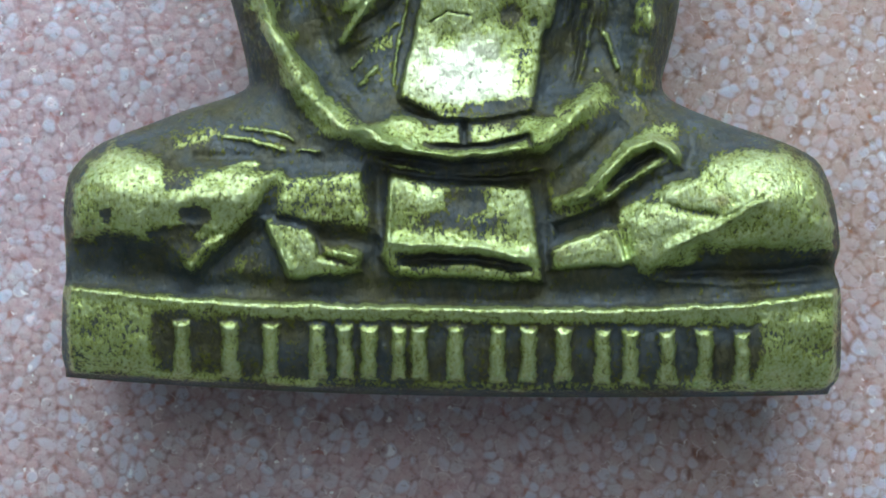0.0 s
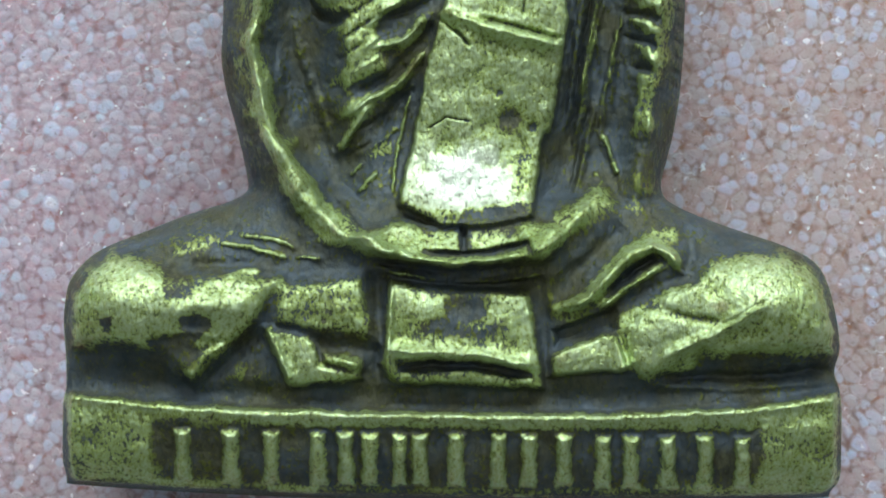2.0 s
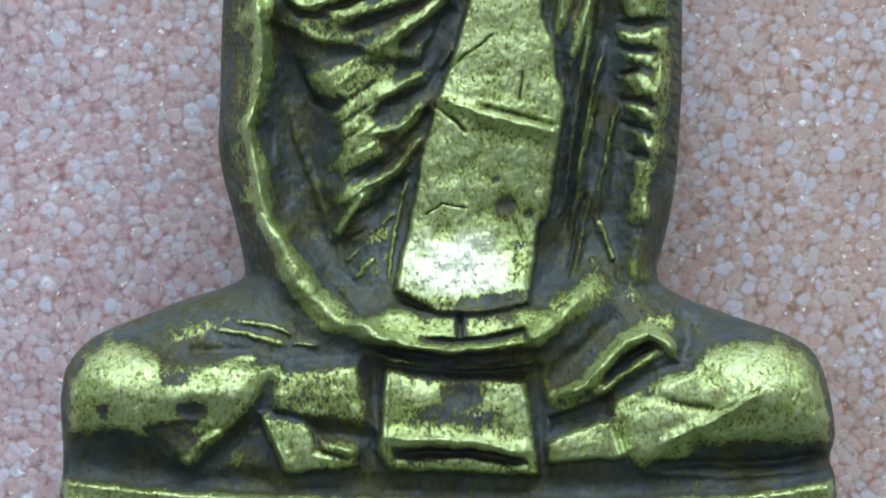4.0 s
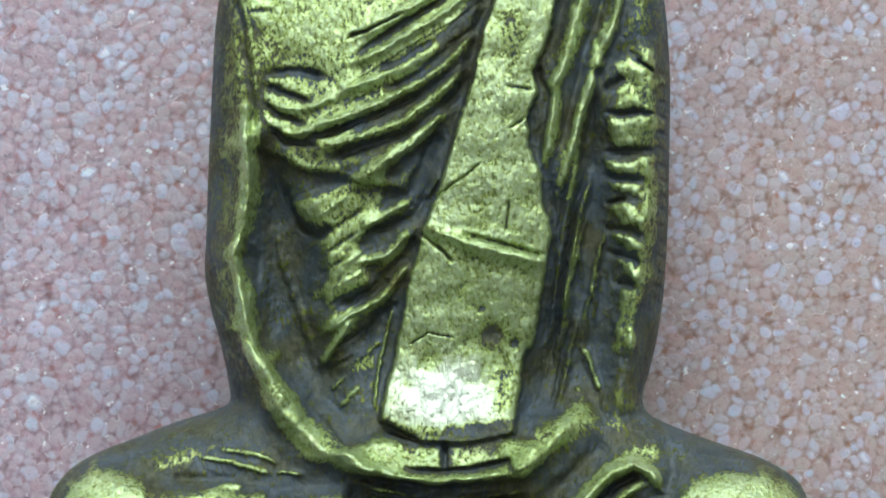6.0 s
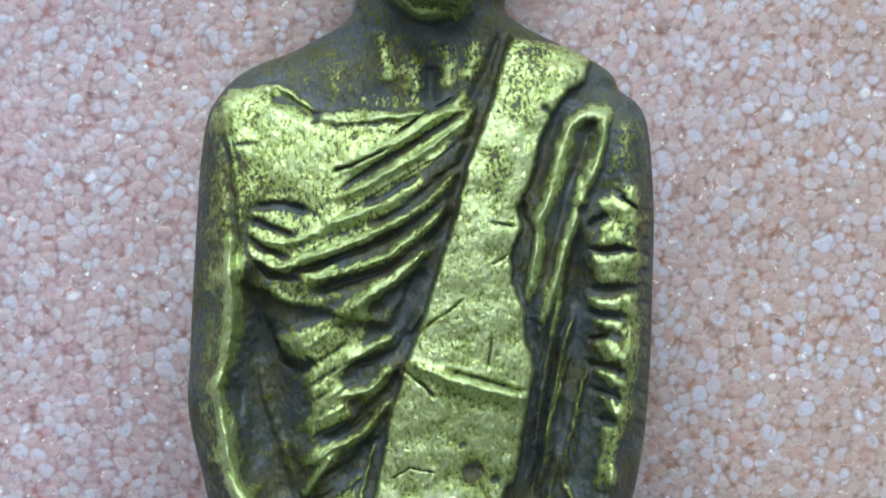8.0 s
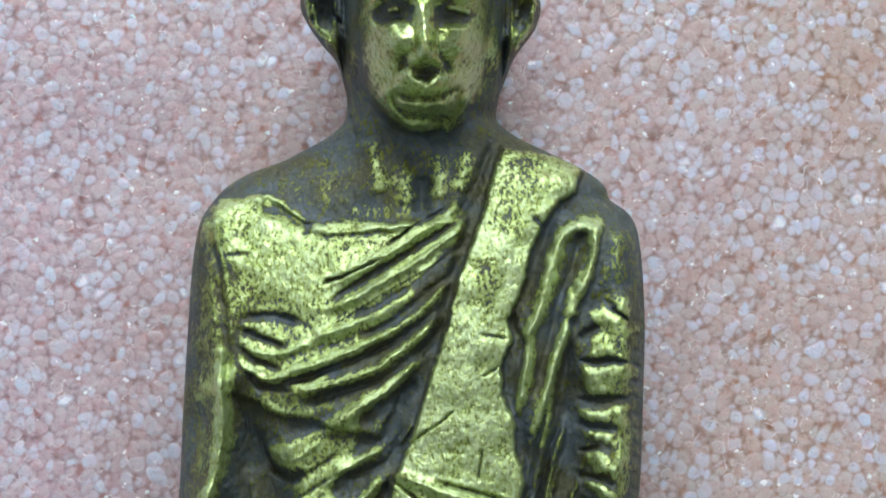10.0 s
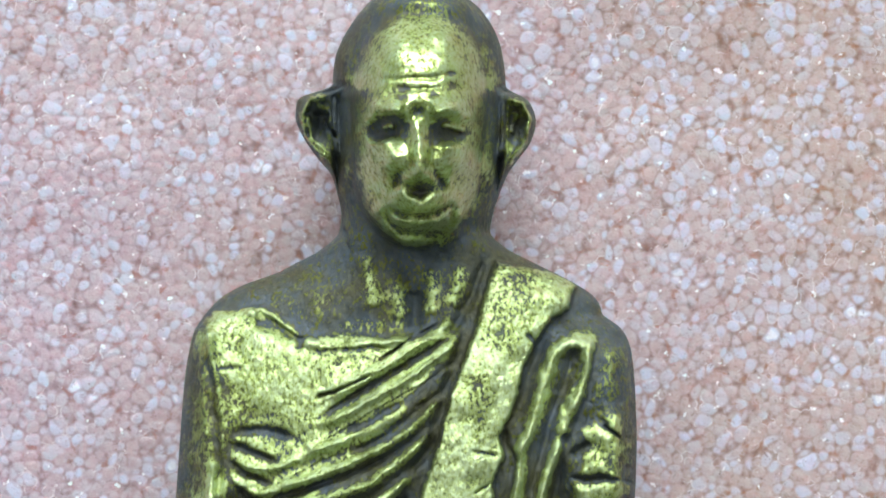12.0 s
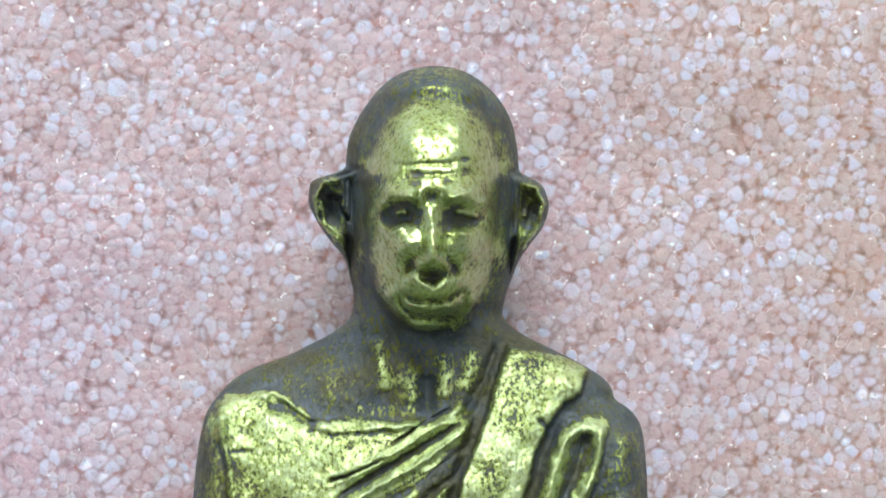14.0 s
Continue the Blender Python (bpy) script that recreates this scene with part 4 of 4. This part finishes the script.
    for groove, w in (([(-1.11, 11.12), (-0.43, 11.59), (0.48, 12.21)], 0.2), ([(-1.63, 9.58), (-1.02, 9.74), (-0.33, 10.06), (0.19, 10.98)], 0.12), ([(-1.31, 8.28), (-0.55, 8.98), (-0.22, 9.44)], 0.14), ([(-2.37, 7.58), (-1.46, 7.97), (-1.00, 8.36)], 0.15), ([(-3.47, 9.71), (-3.01, 9.49), (-2.55, 9.72)], 0.12),
                      ([(-3.94, 10.78), (-3.63, 10.02), (-3.32, 9.56)], 0.1), ([(-1.90, 6.51), (-1.30, 7.29), (-0.84, 7.75)], 0.15)):
        R.stroke(groove, w, -0.22, -0.28)
    for i in range(14):
        x, y = -2.95 + 0.45 * ((i * 7) % 5) / 2, 10.06 - 0.33 * i
        R.stroke([(x, y), (x + 0.35, y + 0.22), (x + 0.75, y + 0.5)], 0.06, 0.07 * (-1) ** i, 0.1 * (-1) ** i)
    # the folded sash
    sash = [(2.62, 18.68), (5.00, 18.40), (4.63, 17.47), (4.17, 17.19), (3.80, 16.62), (3.42, 15.85), (3.28, 15.08), (3.14, 14.51), (2.85, 13.99), (2.95, 13.44), (2.70, 12.70), (2.71, 11.86), (3.10, 11.02), (3.14, 10.25), (3.40, 9.57), (3.22, 8.72), (3.06, 7.95), (2.88, 6.57), (2.65, 6.24), (2.54, 5.48), (2.34, 4.18), (1.04, 3.92), (-0.18, 3.96), (-1.30, 4.54), (-1.10, 5.49), (-0.91, 6.25), (-0.86, 6.68), (-0.66, 7.60), (-0.47, 8.52), (-0.16, 9.60), (0.12, 10.37), (0.45, 11.29), (0.71, 12.22), (0.98, 13.14), (1.25, 14.21), (1.44, 14.98), (1.78, 15.91), (2.08, 16.83)]
    R.plate(sash, 0.5, 0.09, 0.0)
    R.tone([(2.56, 17.94), (3.09, 17.99), (3.71, 17.62), (3.97, 17.24), (3.77, 16.62), (3.42, 15.85), (3.28, 15.08), (3.14, 14.51), (2.85, 13.99), (2.95, 13.44), (2.70, 12.70), (2.71, 11.86), (3.10, 11.02), (3.14, 10.25), (3.35, 9.57), (3.19, 8.72), (3.02, 7.95), (2.82, 6.57), (2.57, 6.24), (2.42, 5.48), (2.26, 4.56), (1.04, 4.26), (-0.18, 4.19), (-1.22, 4.63), (-1.06, 5.49), (-0.88, 6.25), (-0.80, 6.68), (-0.59, 7.60), (-0.39, 8.52), (-0.10, 9.60), (0.17, 10.37), (0.49, 11.29), (0.76, 12.22), (1.04, 13.14), (1.32, 14.21), (1.52, 14.98), (1.81, 15.91), (2.14, 16.83)], 0.92, 0.07)
    R.tone([(2.40, 18.06), (4.70, 18.24), (4.71, 17.32), (3.87, 16.85), (3.50, 15.93), (2.58, 16.22), (2.14, 16.68)], 0.66, 0.2)
    R.tone([(1.82, 15.60), (2.35, 15.76), (2.59, 15.00), (2.45, 14.23), (2.02, 14.53)], 0.52, 0.14)
    R.tone([(2.11, 17.14), (2.57, 16.84), (2.42, 16.53), (2.08, 16.60)], 0.5, 0.08)
    R.stroke([(3.52, 16.77), (3.77, 16.47)], 0.08, -0.12, -0.5)
    R.stroke([(2.12, 13.58), (2.46, 13.49), (2.80, 13.47)], 0.05, -0.08, -0.5)
    R.stroke([(-0.13, 9.75), (0.98, 9.34), (1.90, 9.04), (3.13, 8.78)], 0.16, 0.24, 0.1)
    R.stroke([(0.98, 9.54), (2.05, 9.29), (3.21, 8.91)], 0.06, -0.16, -0.25)
    R.stroke([(-0.16, 9.52), (0.29, 9.14), (0.65, 8.81)], 0.05, -0.16, -0.3)
    R.stroke([(0.20, 10.52), (0.80, 10.96), (1.44, 11.49)], 0.035, -0.1, -0.3)
    R.stroke([(2.16, 10.47), (2.08, 9.63)], 0.035, -0.1, -0.45)
    R.stroke([(-0.52, 6.53), (0.06, 6.84), (0.70, 6.76)], 0.028, -0.08, -0.6)
    R.stroke([(2.17, 12.39), (2.62, 12.70)], 0.035, -0.08, -0.4)
    R.dome((1.75, 6.79), 0.36, 0.38, -0.16, -1.1)
    R.dome((1.46, 7.50), 0.12, 0.12, -0.06, -0.6)
    R.dome((2.39, 6.64), 0.13, 0.16, -0.06, -0.6)
    R.dome((2.34, 6.55), 0.14, 0.12, -0.05, -0.5)
    R.tone([(1.88, 5.78), (2.57, 6.09), (2.42, 4.71), (1.88, 4.71)], 0.5, 0.14)
    R.tone([(0.43, 4.34), (2.34, 4.48), (2.34, 4.10), (1.19, 3.88), (0.12, 3.96)], 0.12, 0.08)
    R.tone([(-1.25, 4.49), (0.28, 4.29), (0.28, 3.99), (-0.95, 4.11)], 0.4, 0.12)
    # shoulder folds beside the sash
    R.tone([(3.17, 17.99), (4.32, 17.62), (5.09, 17.33), (5.45, 16.72), (5.33, 16.33), (4.79, 16.71), (4.25, 17.09), (3.87, 17.08), (3.33, 17.46)], 0.52, 0.14)
    R.stroke([(4.75, 16.59), (4.29, 16.21), (4.04, 15.60), (3.90, 15.01), (3.67, 14.28), (3.41, 13.55), (3.41, 12.98), (3.24, 11.94), (3.02, 11.25)], 0.24, 0.42, 0.6)
    R.stroke([(4.72, 16.59), (5.21, 16.44), (5.25, 15.95), (4.97, 15.03), (4.69, 14.26), (4.33, 13.46), (4.15, 12.72), (3.93, 11.87), (3.60, 10.72)], 0.26, 0.45, 0.55)
    R.tone([(5.04, 15.61), (5.17, 15.18), (4.75, 14.41), (4.41, 14.02), (4.43, 14.87)], 0.78, 0.12)
    R.tone([(3.88, 16.16), (4.11, 15.94), (3.89, 15.32), (3.63, 15.39)], 0.6, 0.1)
    R.tone([(3.29, 14.62), (3.55, 14.63), (3.44, 14.24), (3.24, 14.32)], 0.6, 0.06)
    for groove, w in (([(4.87, 16.33), (4.46, 15.17), (4.14, 14.10), (3.92, 13.10), (3.67, 11.95)], 0.14), ([(4.10, 16.86), (3.69, 15.85), (3.44, 14.93), (3.29, 14.47)], 0.16), ([(2.94, 14.31), (2.99, 13.78), (3.22, 13.47), (3.20, 12.71), (2.87, 11.48)], 0.1), ([(5.52, 16.57), (5.23, 15.18), (4.84, 14.26), (4.57, 13.49), (4.43, 12.72), (4.17, 11.49)], 0.13),
                      ([(3.38, 11.02), (3.42, 9.80), (3.29, 8.57)], 0.1)):
        R.stroke(groove, w, -0.18, -0.35)
    R.dome((4.57, 13.92), 0.16, 0.22, -0.25, -0.7)
    # sleeve on the far arm
    R.plate([(4.49, 13.05), (4.81, 11.97), (4.98, 9.81), (5.23, 7.65), (5.01, 5.79), (4.71, 4.71), (2.63, 4.69), (3.22, 7.32), (3.74, 10.11)], -0.65, 0.5, -0.02)
    R.stroke([(5.85, 16.15), (6.02, 13.53), (5.95, 10.44), (5.72, 8.27), (5.47, 6.42), (5.25, 5.02)], 0.5, 0.55, 0.0, False)
    R.tone([(5.66, 14.58), (6.12, 14.58), (6.31, 11.98), (6.25, 10.14), (6.12, 8.60), (5.75, 7.53), (5.53, 6.45), (5.27, 6.45), (5.52, 7.83), (5.75, 9.67), (5.77, 11.97)], 0.56, 0.1)
    R.tone([(5.65, 15.95), (6.07, 15.96), (6.15, 14.74), (5.59, 14.57), (5.06, 13.88), (5.13, 14.42)], 0.42, 0.12)
    for patch in ([(5.13, 14.11), (5.44, 14.34), (5.85, 14.00), (5.71, 13.01), (5.10, 13.01), (5.22, 13.57)], [(4.95, 12.65), (5.78, 12.80), (5.79, 11.97), (5.08, 11.93), (4.89, 12.30)], [(4.86, 11.53), (5.67, 11.54), (5.67, 11.28), (4.94, 11.23)], [(4.97, 10.92), (5.68, 11.02), (5.71, 10.59), (5.33, 10.66)],
                  [(4.98, 10.28), (5.48, 10.44), (5.80, 9.83), (5.34, 9.82)], [(5.08, 9.54), (5.50, 9.52), (5.81, 9.14), (5.42, 9.15)], [(5.12, 8.82), (5.51, 8.72), (5.74, 8.29), (5.51, 8.32)], [(5.21, 8.04), (5.47, 7.98), (5.33, 6.91), (5.15, 6.29), (5.03, 6.45), (5.23, 7.37)]):
        R.tone(patch, 0.72, 0.08)
        R.plate(patch, 0.14, 0.16)
    for groove, w in (([(4.79, 13.46), (5.34, 13.81)], 0.1), ([(4.84, 12.88), (5.68, 12.86), (6.14, 12.82)], 0.07), ([(4.85, 11.78), (6.16, 11.82)], 0.1), ([(4.79, 11.16), (5.25, 11.05), (5.78, 11.02)], 0.1), ([(4.87, 10.43), (5.41, 10.47)], 0.06), ([(4.80, 9.74), (5.42, 9.64), (5.80, 9.44)], 0.12),
                      ([(4.97, 9.05), (5.50, 8.90), (5.74, 8.72)], 0.1), ([(5.13, 8.21), (5.59, 8.11)], 0.1), ([(5.67, 14.27), (6.13, 14.00)], 0.05)):
        R.stroke(groove, w, -0.2, -0.3)
    for i in range(16):
        y = 13.9 - 0.42 * i
        R.stroke([(6.25, y + 0.1), (6.62, y)], 0.07, -0.12, -0.1)
    for a, b, c in (((4.11, 11.66), (3.67, 9.49), (3.31, 6.71)), ((4.28, 10.89), (3.83, 8.57), (3.54, 6.09)), ((4.07, 7.33), (3.85, 6.09), (3.48, 4.85)), ((4.45, 11.2), (3.95, 9.2), (3.6, 7.4))):
        R.stroke([a, b, c], 0.1, 0.2, 0.03)
        R.stroke([(a[0] - 0.16, a[1]), (b[0] - 0.16, b[1]), (c[0] - 0.14, c[1])], 0.06, -0.16, -0.08)
    for i in range(9):
        x, y = 4.98 - 0.12 * i, 10.12 - 0.5 * (i % 5)
        R.stroke([(x, y), (x - 0.3, y - 0.9), (x - 0.35 + 0.08 * (i % 3), y - 2.0)], 0.07, 0.11, 0.02)
    for i in range(7):
        x, y = -4.13 + 0.16 * i, 9.43 - 0.45 * i
        R.stroke([(x, y), (x + 0.15, y - 0.9)], 0.08, 0.07, 0.03)
    R.stroke([(4.28, 6.42), (4.53, 5.78), (4.68, 5.29)], 0.1, 0.22, 0.5)
    R.stroke([(4.02, 5.40), (4.25, 5.09)], 0.07, 0.1, 0.4)
    R.tone([(3.87, 5.04), (4.25, 5.09), (4.28, 4.71), (3.97, 4.10), (3.48, 3.79), (3.56, 4.40)], 0.6, 0.1)
    R.tone([(4.25, 4.86), (4.86, 5.32), (5.01, 5.01), (4.25, 3.94), (3.33, 3.34), (3.10, 3.64)], 0.38, 0.12)
    R.tone([(6.07, 16.57), (6.42, 15.66), (6.52, 13.21), (6.47, 11.06), (6.16, 11.36), (6.29, 13.20), (6.19, 15.35)], 0.3, 0.12)
    # neck
    R.tone([(-4.79, 17.43), (-3.72, 18.00), (-2.34, 18.58), (-1.41, 18.91), (-1.39, 17.98), (-2.61, 17.33), (-3.70, 17.30)], 0.27, 0.2)
    R.tone([(-1.10, 18.84), (0.14, 18.64), (1.85, 18.76), (2.30, 19.00), (2.17, 18.07), (1.42, 17.12), (-0.28, 17.08), (-1.08, 17.99)], 0.34, 0.2)
    for line, w, v in (([(-0.95, 18.92), (-0.85, 17.99), (-0.63, 17.38)], 0.34, 0.12), ([(-0.16, 18.48), (0.04, 17.71), (0.18, 17.09)], 0.32, 0.1), ([(0.84, 18.50), (0.91, 17.81), (0.89, 17.23)], 0.28, 0.14), ([(1.72, 18.68), (1.63, 18.06), (1.41, 17.43)], 0.28, 0.16)):
        R.stroke(line, w, 0.13, v)
    R.stroke([(0.40, 17.87), (0.47, 16.79)], 0.2, -0.3, -0.1)
    R.stroke([(2.31, 18.70), (1.95, 17.60), (1.43, 16.81)], 0.14, -0.2, -0.1)
    R.stroke([(-1.58, 19.53), (-1.47, 18.91)], 0.06, -0.15, 0.0)
    R.tone([(-2.63, 17.79), (-2.01, 17.89), (-1.68, 17.35), (-2.13, 16.72), (-2.53, 17.02)], 0.34, 0.15)
    R.dome((3.90, 18.23), 1.3, 0.5, 0.1, 0.22, -25)
    R.tone([(-1.82, 16.50), (-1.67, 16.89), (-1.05, 16.98), (-0.27, 16.77), (0.11, 17.01), (0.23, 16.55)], 0.6, 0.1)
    # face: worn bright but for the hollows
    R.tone([(-1.22, 24.30), (-0.47, 25.01), (0.05, 25.56), (1.05, 25.59), (1.60, 24.99), (2.28, 24.39), (2.52, 23.47), (2.50, 21.63), (2.26, 20.54), (1.74, 19.68), (1.22, 18.98), (-0.16, 18.94), (-0.77, 19.70), (-1.10, 20.76), (-1.29, 21.99), (-1.44, 23.52)], 0.7, 0.32)
    R.tone([(-0.45, 24.86), (0.91, 25.05), (1.69, 24.16), (2.13, 22.04), (1.87, 20.21), (1.21, 19.21), (0.15, 19.18), (-0.48, 20.00), (-0.79, 21.51), (-0.79, 23.49)], 0.84, 0.22)
    R.stroke([(-1.14, 22.34), (-0.70, 22.70), (0.06, 22.67)], 0.2, 0.5, 0.0)
    R.stroke([(1.97, 22.46), (1.43, 22.75), (0.75, 22.65)], 0.2, 0.5, 0.0)
    R.dome((-0.07, 22.90), 0.6, 0.3, 0.2)
    R.dome((1.12, 22.93), 0.6, 0.3, 0.2)
    R.dome((-0.46, 22.13), 0.52, 0.36, -0.4)
    R.dome((1.22, 22.11), 0.52, 0.34, -0.36)
    R.tone([(-0.96, 22.24), (-0.69, 22.52), (-0.16, 22.56), (0.19, 22.30), (0.11, 21.81), (-0.15, 22.05), (-0.37, 21.86), (-0.75, 21.88), (-0.92, 21.99)], 0.3, 0.1)
    R.tone([(0.61, 22.00), (0.80, 22.31), (1.16, 22.44), (1.29, 22.23), (1.77, 22.25), (1.87, 22.07), (1.45, 21.93), (1.03, 21.83), (0.93, 21.56), (0.70, 21.67)], 0.32, 0.1)
    R.stroke([(-0.53, 22.22), (-0.23, 22.26)], 0.08, 0.22, 0.4)
    R.stroke([(1.10, 22.29), (1.67, 22.24)], 0.07, 0.2, 0.5)
    R.stroke([(-1.02, 22.14), (-0.90, 21.84), (-0.55, 21.70), (-0.22, 21.92)], 0.1, 0.24, 0.2)
    R.stroke([(1.00, 21.68), (1.53, 21.75), (1.93, 22.16)], 0.12, 0.2, 0.2)
    R.dome((-0.33, 21.40), 0.7, 0.46, 0.5, 0.05, -15)
    R.dome((1.43, 21.45), 0.7, 0.48, 0.6, 0.1, 20)
    for at, high in (((0.41, 22.30), 0.2), ((0.43, 21.92), 0.25), ((0.46, 21.54), 0.4), ((0.48, 21.21), 0.55)):
        R.dome(at, 0.24, 0.36, high)
    R.dome((0.49, 20.99), 0.3, 0.22, 0.35, 0.05)
    R.dome((0.14, 20.84), 0.2, 0.16, 0.2)
    R.dome((0.84, 20.86), 0.2, 0.16, 0.2)
    # the shadow under the nose, painted as a patch of lower wear
    R.tone([(0.15, 20.59), (0.49, 20.73), (0.84, 20.64), (0.70, 20.46), (0.52, 20.30), (0.30, 20.45)], 0.42, 0.12)
    R.dome((0.51, 20.51), 0.34, 0.14, -0.2)
    R.dome((-0.10, 20.80), 0.16, 0.3, -0.2, -0.35, -25)
    R.dome((1.02, 20.83), 0.16, 0.3, -0.2, -0.35, 25)
    R.dome((0.53, 20.03), 0.9, 0.55, 0.34)
    R.stroke([(-0.21, 20.55), (0.15, 20.35), (0.52, 20.15), (0.85, 20.40), (1.27, 20.53)], 0.2, 0.2, 0.05)
    R.stroke([(-0.29, 20.03), (0.11, 19.89), (0.53, 19.87), (0.97, 19.95), (1.34, 20.20)], 0.09, -0.22, -0.2)
    R.stroke([(-0.13, 19.77), (0.52, 19.62), (1.17, 19.86)], 0.12, 0.24, 0.12)
    R.stroke([(0.03, 19.38), (1.06, 19.43)], 0.13, -0.16, -0.1)
    R.dome((0.58, 19.15), 0.6, 0.24, 0.2, 0.05)
    R.stroke([(-0.72, 20.15), (-0.34, 19.52), (0.34, 19.08)], 0.14, 0.26, 0.1)
    R.stroke([(1.71, 20.09), (1.45, 19.44), (1.03, 19.13)], 0.14, 0.28, 0.1)
    R.stroke([(1.43, 20.23), (1.35, 19.82), (1.21, 19.56)], 0.12, -0.1, -0.1)
    R.stroke([(-0.48, 20.00), (-0.29, 19.67), (0.07, 19.38)], 0.09, -0.16, -0.2)
    for line, v in (([(-0.65, 23.50), (0.34, 23.55), (1.10, 23.60)], -0.1), ([(-0.41, 23.14), (0.35, 23.25), (1.11, 23.27)], -0.08)):
        R.stroke(line, 0.08, -0.07, v)
    R.dome((0.44, 22.64), 0.18, 0.24, -0.15, -0.35)
    for at in ((0.84, 23.08), (-0.03, 23.30), (1.28, 23.70), (1.35, 23.39), (-0.07, 23.02)):
        R.dome(at, 0.24, 0.12, -0.08, -0.5)
    # ears
    R.stroke([(-2.09, 23.14), (-2.56, 23.08), (-2.81, 22.68), (-2.69, 22.06), (-2.28, 21.57), (-2.04, 21.37)], 0.11, 0.4, 0.12)
    R.stroke([(-2.64, 22.58), (-2.50, 21.99), (-2.04, 21.54)], 0.07, 0.15, 0.5)
    R.stroke([(3.49, 22.85), (3.32, 21.99), (2.95, 21.36)], 0.06, 0.15, 0.4)
    R.stroke([(2.94, 23.18), (3.30, 23.08), (3.52, 22.62), (3.38, 22.07), (3.03, 21.59)], 0.11, 0.4, 0.1)
    R.dome((-2.26, 22.38), 0.3, 0.55, -0.6, -0.1)
    R.dome((3.08, 22.45), 0.25, 0.55, -0.6, -0.1)
    R.stroke([(-2.46, 22.70), (-2.14, 22.59), (-2.04, 22.24), (-1.82, 22.01)], 0.06, -0.3, -0.1)
    R.stroke([(-2.40, 23.01), (-2.08, 22.55), (-1.97, 22.08)], 0.1, 0.25, 0.05)
    R.stroke([(3.15, 22.84), (3.01, 22.21)], 0.1, 0.25, 0.1)
    R.dome((3.12, 22.73), 0.25, 0.25, 0.0, 0.3)


statuette()
